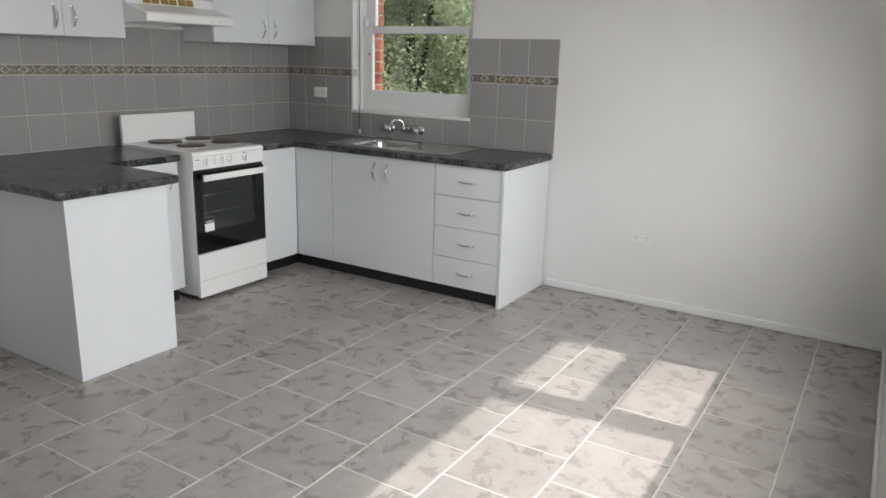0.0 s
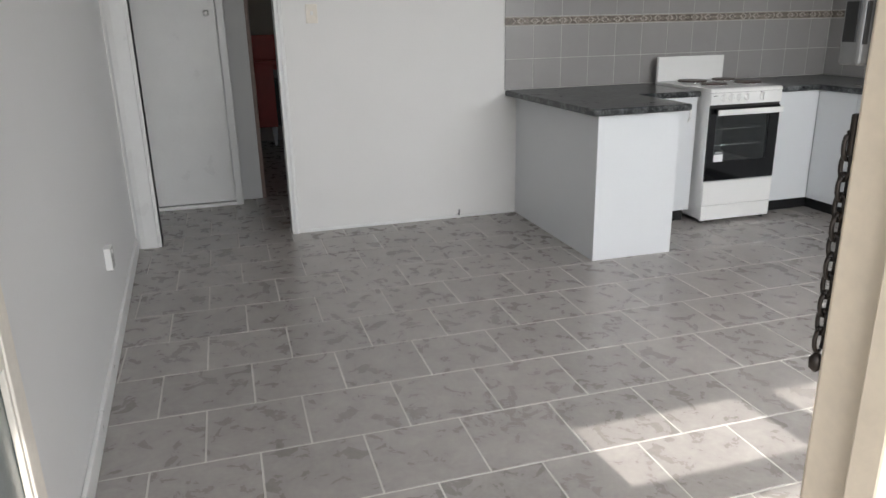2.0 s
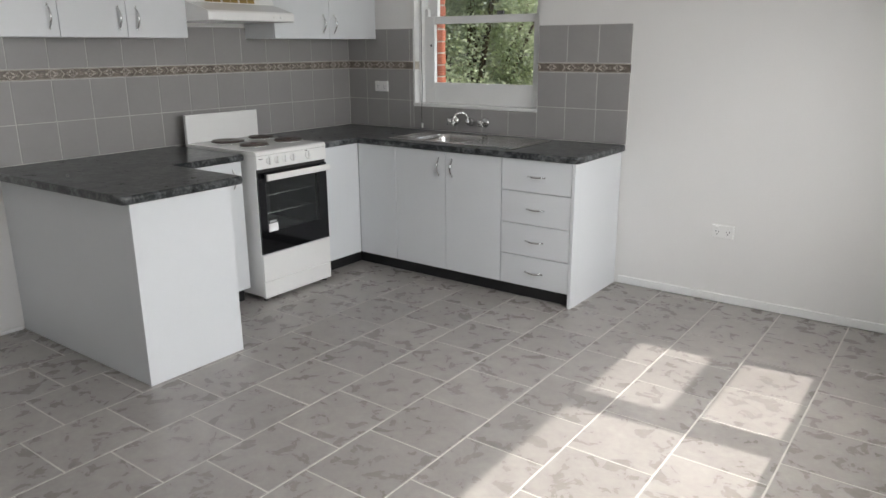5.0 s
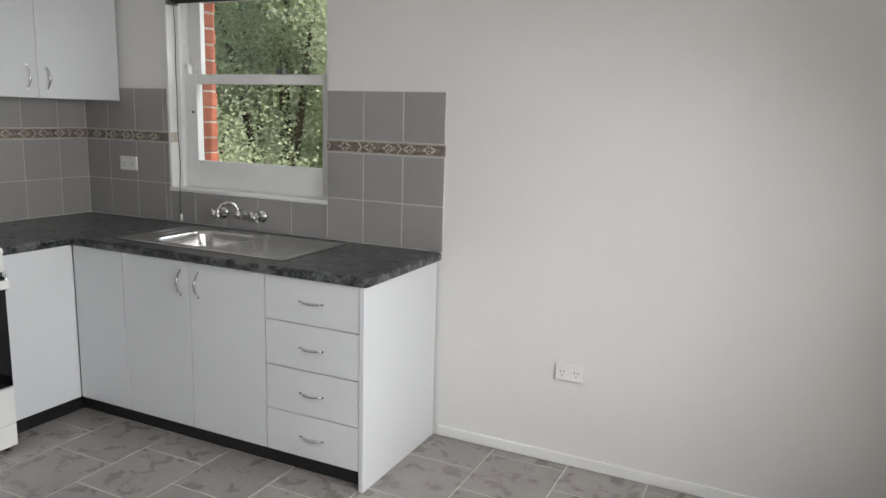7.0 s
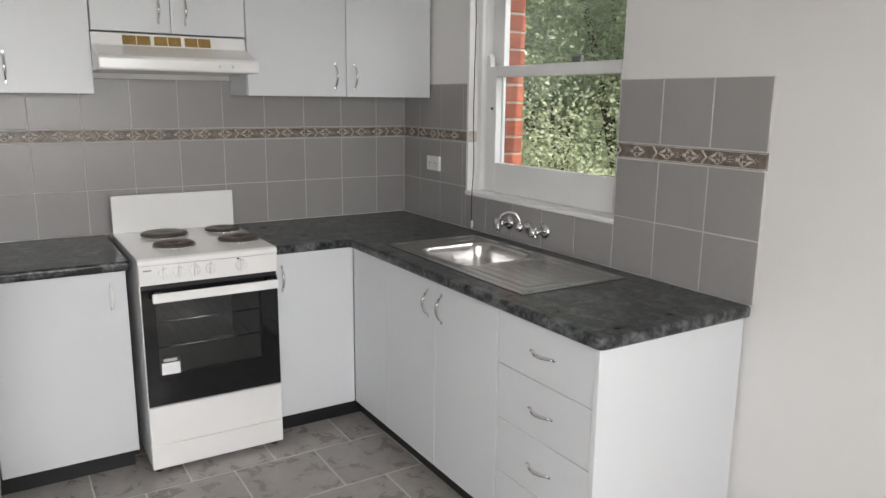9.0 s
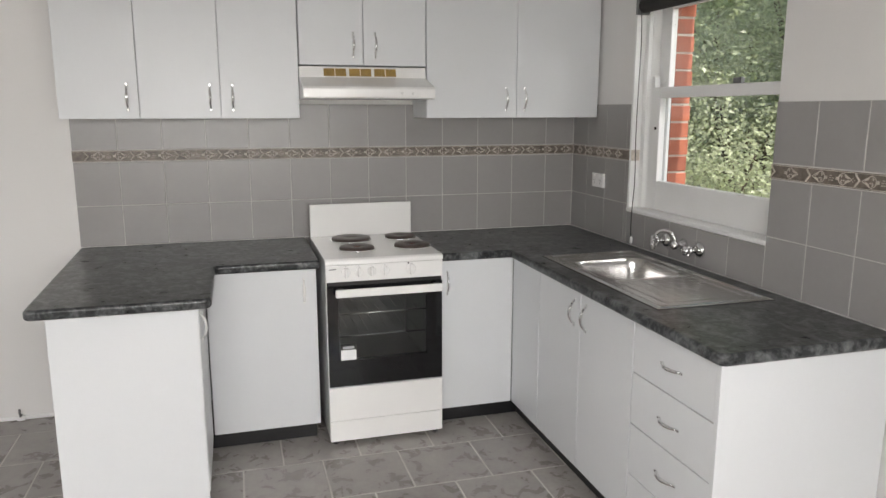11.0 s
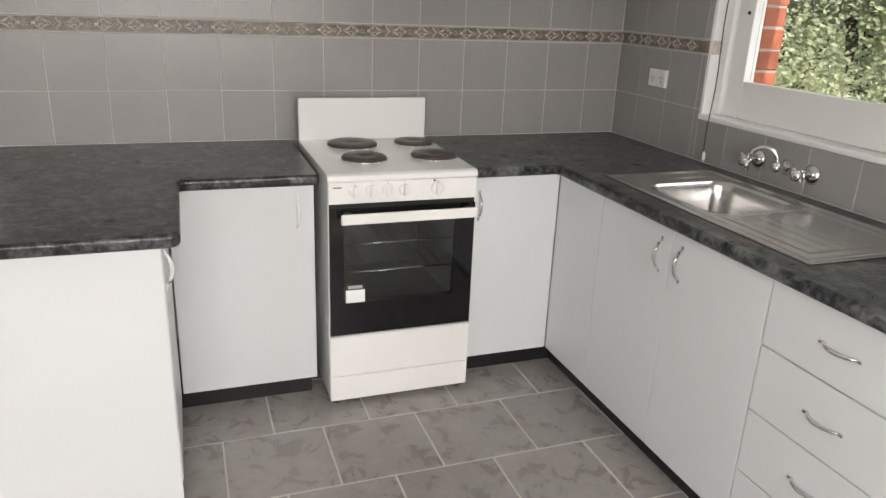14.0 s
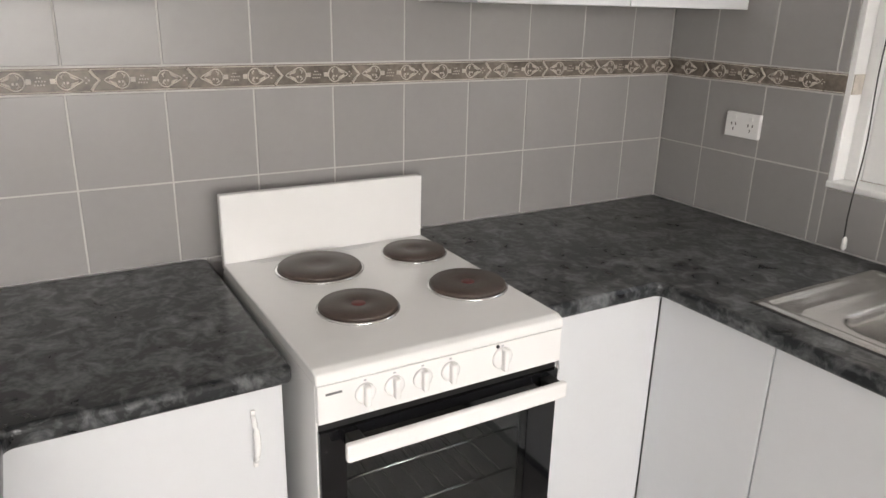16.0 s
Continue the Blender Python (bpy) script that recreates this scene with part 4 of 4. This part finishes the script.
def shrub(base, height, width, leaves, leaf, seed, label, category="tree"):
    """Forked stems under a crown of leafy clumps with gaps."""
    rng = random.Random(seed)
    t = thing("garden_tree" if category == "tree" else "garden_shrub", base, label, category)
    b = Vector(base)
    tips = []
    stem = bmesh.new()
    for i in range(9):
        a = rng.uniform(0, 6.28)
        reach = rng.uniform(0.25, 0.95) * width / 2
        top = b + Vector((math.cos(a) * reach, math.sin(a) * reach * 0.7, height * rng.uniform(0.45, 0.95)))
        mid = b + (top - b) * 0.5 + Vector((rng.gauss(0, 0.08), rng.gauss(0, 0.08), 0.1))
        tube([b + Vector((rng.gauss(0, 0.04), rng.gauss(0, 0.04), -0.1)), mid, top], [0.05, 0.03, 0.008], 7, bm=stem)
        tips += [mid, top, b + (top - b) * 0.75]
    part("trunk", stem, M_BARK, t)
    clumps = [(p + Vector((rng.gauss(0, 0.3), rng.gauss(0, 0.25), rng.gauss(0, 0.25))), rng.uniform(0.17, 0.42)) for p in tips for _ in range(6)]

    def place(r):
        c, s = clumps[r.randrange(len(clumps))]
        v = Vector((r.gauss(0, 1), r.gauss(0, 1), r.gauss(0, 1))).normalized() * s * r.uniform(0.55, 1.0)
        return c + v - b
    crown = new("crown", leaf_sheet(rng, leaves, place, leaf, "crown"))
    crown.data.materials.append(M_LEAF)
    crown.parent = t
    return t


shrub((-5.2, 7.4, -0.14), 4.6, 3.4, 78000, 0.040, 3, "dense broad-leaved garden tree outside the window")
shrub((-7.6, 8.4, -0.14), 4.8, 3.8, 62000, 0.047, 5, "tall leafy garden tree behind the hedge")
shrub((-9.8, 10.6, -0.14), 5.2, 4.6, 20000, 0.09, 11, "leafy garden tree further down the garden")
shrub((-5.0, 6.0, -0.14), 1.5, 1.6, 18000, 0.038, 14, "low bright green shrub below the window", "shrub")

# brick skin of the house round the kitchen window
BY0, BY1 = NY + 0.165, NY + 0.275
skin = solo("wall_brick", B((-4.5, KX0 + 0.088, BY0 + 0.004, BY1 - 0.004, -0.13, 2.9), (KX1 - 0.045, 0.42, BY0 + 0.004, BY1 - 0.004, -0.13, 2.9), (KX0 + 0.088, KX1 - 0.045, BY0 + 0.004, BY1 - 0.004, -0.13, KZ0 - 0.03), (KX0 + 0.088, KX1 - 0.045, BY0 + 0.004, BY1 - 0.004, KZ1, 2.9)), M_MORTAR, "red brick outer wall with pale mortar", "brick wall", "structure")
solo("window_sill_outside", B((KX0 + 0.093, KX1 - 0.046, NY + 0.146, BY1 + 0.02, KZ0 - 0.03, KZ0 + 0.03), bevel=0.006), M_TRIM, "painted outer window sill", "sill", "structure")


def piece(name, mesh, material, parent, at):
    if not mesh.materials:
        mesh.materials.append(material)
    ob = new(name, mesh)
    ob.parent = parent
    ob.location = at
    return ob


TILE_CACHE = {}


def slab_mesh(w, d, h, chamfer, key):
    """A small slab, bottom centre at its origin, with a chamfered top."""
    k = (key, round(w, 3), round(d, 3), round(h, 3))
    if k not in TILE_CACHE:
        a, b, c = w / 2, d / 2, chamfer
        vs = [(-a, -b, 0), (a, -b, 0), (a, b, 0), (-a, b, 0), (-a, -b, h - c), (a, -b, h - c), (a, b, h - c), (-a, b, h - c), (-a + c, -b + c, h), (a - c, -b + c, h), (a - c, b - c, h), (-a + c, b - c, h)]
        fs = [(3, 2, 1, 0), (8, 9, 10, 11)]
        for lo, hi in ((0, 4), (4, 8)):
            fs += [(lo + i, lo + (i + 1) % 4, hi + (i + 1) % 4, hi + i) for i in range(4)]
        me = bpy.data.meshes.new(key)
        me.from_pydata(vs, [], fs)
        TILE_CACHE[k] = me
    return TILE_CACHE[k]


rng = random.Random(4)
course = 0.086
me = bpy.data.meshes.new("brick")
bmb = B((-0.115, 0.115, -0.055, 0.055, -0.038, 0.038), bevel=0.004, seg=1)
bmb.to_mesh(bmb_me := me)
bmb.free()
for r in range(int(2.7 / course)):
    z = -0.05 + r * course
    for k in range(-3, 3):
        x = KX0 + 0.090 - 0.113 - (k + 2) * 0.24 - (0.12 if r % 2 else 0)
        if k < 0 and x < KX0 + 0.05 and z < 2.7:
            o = piece("brick", me, M_BRICK, skin, (x + rng.uniform(-0.002, 0.002), (BY0 + BY1) / 2 + rng.uniform(-0.002, 0.002), z))
    if r % 2:
        k = "half"
        hb = slab_mesh(0.11, 0.11, 0.076, 0.003, "half_brick")
        piece("brick", hb, M_BRICK, skin, (KX0 + 0.090 - 0.053, (BY0 + BY1) / 2, z - 0.038))

# ---- wall tiles ----
TP, TG = 0.2155, 0.0042
tile_w = tagged(thing("splashback_west", (WX, 2.9, 0.9), "grey ceramic wall tiles with a patterned border", "wall tiles", kind="structure"))
tile_n = tagged(thing("splashback_north", (-3, NY, 0.9), "grey ceramic wall tiles round the window", "wall tiles", kind="structure"))
part("grout_bed", B((WX + 0.0005, WX + 0.0105, 1.580, NY - 0.001, 0.906, 1.632), (WX + 0.0005, WX + 0.0105, 2.724, 3.311, 0.70, 0.906)), M_WGROUT, tile_w)
part("grout_bed", B((-4.2, KX0 - 0.002, NY - 0.0105, NY - 0.0005, 0.906, 1.632), (KX1 + 0.002, -1.882, NY - 0.0105, NY - 0.0005, 0.906, 1.632), (KX0 - 0.002, KX1 + 0.002, NY - 0.0105, NY - 0.0005, 0.906, KZ0 - 0.004)), M_WGROUT, tile_n)
ROWS_Z = ((0.70, 0.905), (0.905, 1.115), (1.115, 1.339), (1.400, 1.632))
FRZ0, FRZ1 = 1.342, 1.397


def wall_tile(wall, u0, u1, z0, z1):
    w, h = u1 - u0 - TG, z1 - z0 - TG
    if w < 0.012 or h < 0.012:
        return
    m = slab_mesh(w, h, 0.011, 0.0012, "wall_tile")
    if wall == "w":
        ob = piece("tile", m, M_WTILE, tile_w, (0, 0, 0))
        p = Vector((WX + 0.001, (u0 + u1) / 2, (z0 + z1) / 2)) - BASE[tile_w.name]
        ob.matrix_local = Matrix.Translation(p) @ Matrix(((0, 0, 1, 0), (1, 0, 0, 0), (0, 1, 0, 0), (0, 0, 0, 1)))
    else:
        ob = piece("tile", m, M_WTILE, tile_n, (0, 0, 0))
        p = Vector(((u0 + u1) / 2, NY - 0.001, (z0 + z1) / 2)) - BASE[tile_n.name]
        ob.matrix_local = Matrix.Translation(p) @ Matrix(((1, 0, 0, 0), (0, 0, -1, 0), (0, 1, 0, 0), (0, 0, 0, 1)))


def cuts(a, b, start):
    """Joint places between a and b on the tile pitch through start."""
    k = math.ceil((a - start) / TP + 0.01)
    out = [a]
    while start + k * TP < b - 0.01:
        out.append(start + k * TP)
        k += 1
    return out + [b]


for z0, z1 in ROWS_Z:
    js = cuts(1.578, NY - 0.013, 1.578) if z0 > 0.8 else cuts(2.725, 3.31, 1.578)
    for a, b in zip(js, js[1:]):
        wall_tile("w", a, b, z0, z1)
    for a, b, top in ((WX + 0.012, KX0, z1), (KX0, KX1, min(z1, KZ0 - 0.003)), (KX1, -1.880, z1)):
        if top > z0 and z0 > 0.8:
            js = cuts(a, b, -1.880)
            for c, d in zip(js, js[1:]):
                wall_tile("n", c, d, z0, top)


def frieze_mesh(w):
    """A border tile: raised edges, a chevron end and two leafy scrolls."""
    bm = B((-w / 2 + 0.0002, w / 2 - 0.0002, -0.0275, 0.0275, 0, 0.009))
    me = bpy.data.meshes.new("border_tile")
    bm.to_mesh(me)
    bm.free()
    return me


def relief_mesh(w):
    bm = bmesh.new()
    for s in (-1, 1):
        tube([(-w / 2 + 0.002, s * 0.0245, 0.010), (w / 2 - 0.002, s * 0.0245, 0.010)], 0.0016, 5, bm=bm)
    if w > 0.08:
        tube([(-w / 2 + 0.001, -0.0225, 0.0095), (-w / 2 + 0.009, -0.011, 0.0102), (-w / 2 + 0.020, 0, 0.0105), (-w / 2 + 0.009, 0.011, 0.0102), (-w / 2 + 0.001, 0.0225, 0.0095)], 0.0036, 5, bm=bm)
        for c, flip in (((-0.042, -1), (0.058, 1)) if w > 0.18 else ((0.012, 1),)):
            # an eye-shaped scroll that points outwards
            eye = []
            for i in range(22):
                a = 2 * math.pi * i / 22
                q = max(0.0, math.cos(a))
                eye.append((c + flip * (0.019 * math.cos(a) + 0.017 * q ** 4), 0.0195 * math.sin(a) * (1 - 0.45 * q * q), 0.0100))
            tube(eye, 0.0016, 5, bm=bm, closed=True)
            for side in (-1, 1):
                tube([(c + flip * 0.026, side * 0.002, 0.0096), (c + flip * 0.013, side * 0.008, 0.0104), (c + flip * 0.008, side * 0.0145, 0.0098)], [0.0014, 0.0034, 0.0009], 5, bm=bm)
                tube([(c - flip * 0.002, side * 0.015, 0.0096), (c - flip * 0.008, side * 0.010, 0.0104), (c - flip * 0.006, side * 0.004, 0.0098)], [0.0010, 0.0028, 0.0012], 5, bm=bm)
                box(bm, c + side * 0.004 - 0.0022, c + side * 0.004 + 0.0022, -0.007, -0.002, 0.0088, 0.0104)
            e = c - flip * 0.026
            box(bm, e - 0.0052, e + 0.0052, -0.0056, 0.0056, 0.0088, 0.0106)
        if w > 0.18:
            for k in range(10):
                u, v = -0.004 + 0.006 * (k % 4) + 0.003 * (k // 4), -0.008 + 0.008 * (k // 4)
                box(bm, u - 0.0016, u + 0.0016, v - 0.0016, v + 0.0016, 0.0088, 0.0098)
            for du, dv in ((0, 0.006), (0, -0.006), (0.006, 0), (-0.006, 0)):
                box(bm, 0.0995 + du - 0.0018, 0.0995 + du + 0.0018, dv - 0.0018, dv + 0.0018, 0.0088, 0.0100)
    me = bpy.data.meshes.new("border_relief")
    bm.to_mesh(me)
    bm.free()
    return me


FR = {}


def border(wall, u0, u1):
    w = round(u1 - u0, 3)
    if w < 0.012:
        return
    if w not in FR:
        FR[w] = (frieze_mesh(w), relief_mesh(w))
    zc = (FRZ0 + FRZ1) / 2
    for name, m, material in (("border_tile", FR[w][0], M_FRIEZE), ("border_relief", FR[w][1], M_FRIEZE_HI)):
        if wall == "w":
            ob = piece(name, m, material, tile_w, (0, 0, 0))
            p = Vector((WX + 0.003, (u0 + u1) / 2, zc)) - BASE[tile_w.name]
            ob.matrix_local = Matrix.Translation(p) @ Matrix(((0, 0, 1, 0), (1, 0, 0, 0), (0, 1, 0, 0), (0, 0, 0, 1)))
        else:
            ob = piece(name, m, material, tile_n, (0, 0, 0))
            p = Vector(((u0 + u1) / 2, NY - 0.003, zc)) - BASE[tile_n.name]
            ob.matrix_local = Matrix.Translation(p) @ Matrix(((1, 0, 0, 0), (0, 0, -1, 0), (0, 1, 0, 0), (0, 0, 0, 1)))


js = cuts(1.578, NY - 0.013, 1.578 + 0.056)
for a, b in zip(js, js[1:]):
    border("w", a, b)
for a, b in ((WX + 0.012, KX0), (KX1, -1.880)):
    js = cuts(a, b, -1.880 - 0.03)
    for c, d in zip(js, js[1:]):
        border("n", c, d)

part("border_return", B((KX0 + 0.0165, KX0 + 0.0205, NY - 0.010, NY + 0.036, FRZ0, FRZ1), bevel=0.001), M_FRIEZE_HI, tile_n, "pale border tile end on the window lining")
# ---- floor tiles ----
FP, FG = 0.3565, 0.0068
for i in range(-12, 6):
    x1 = -1.580 + 0.352 * i
    x0, x1 = x1 - 0.352, x1
    xa, xb = max(x0, -5.6), min(x1, 0.40)
    if xb - xa < 0.02:
        continue
    off = 0.188 if i % 2 == 0 else 0.012
    for k in range(-5, 13):
        y0 = off + FP * k
        hi = NY if xb > WX else 1.2
        ya, yb = max(y0, -1.19), min(y0 + FP, hi)
        if yb - ya < 0.02:
            continue
        piece("tile", slab_mesh(xb - xa - FG, yb - ya - FG, 0.0055, 0.0015, "floor_tile"), M_FLOOR, floor, ((xa + xb) / 2, (ya + yb) / 2, -0.0055 + rng.uniform(-0.0004, 0.0004)))
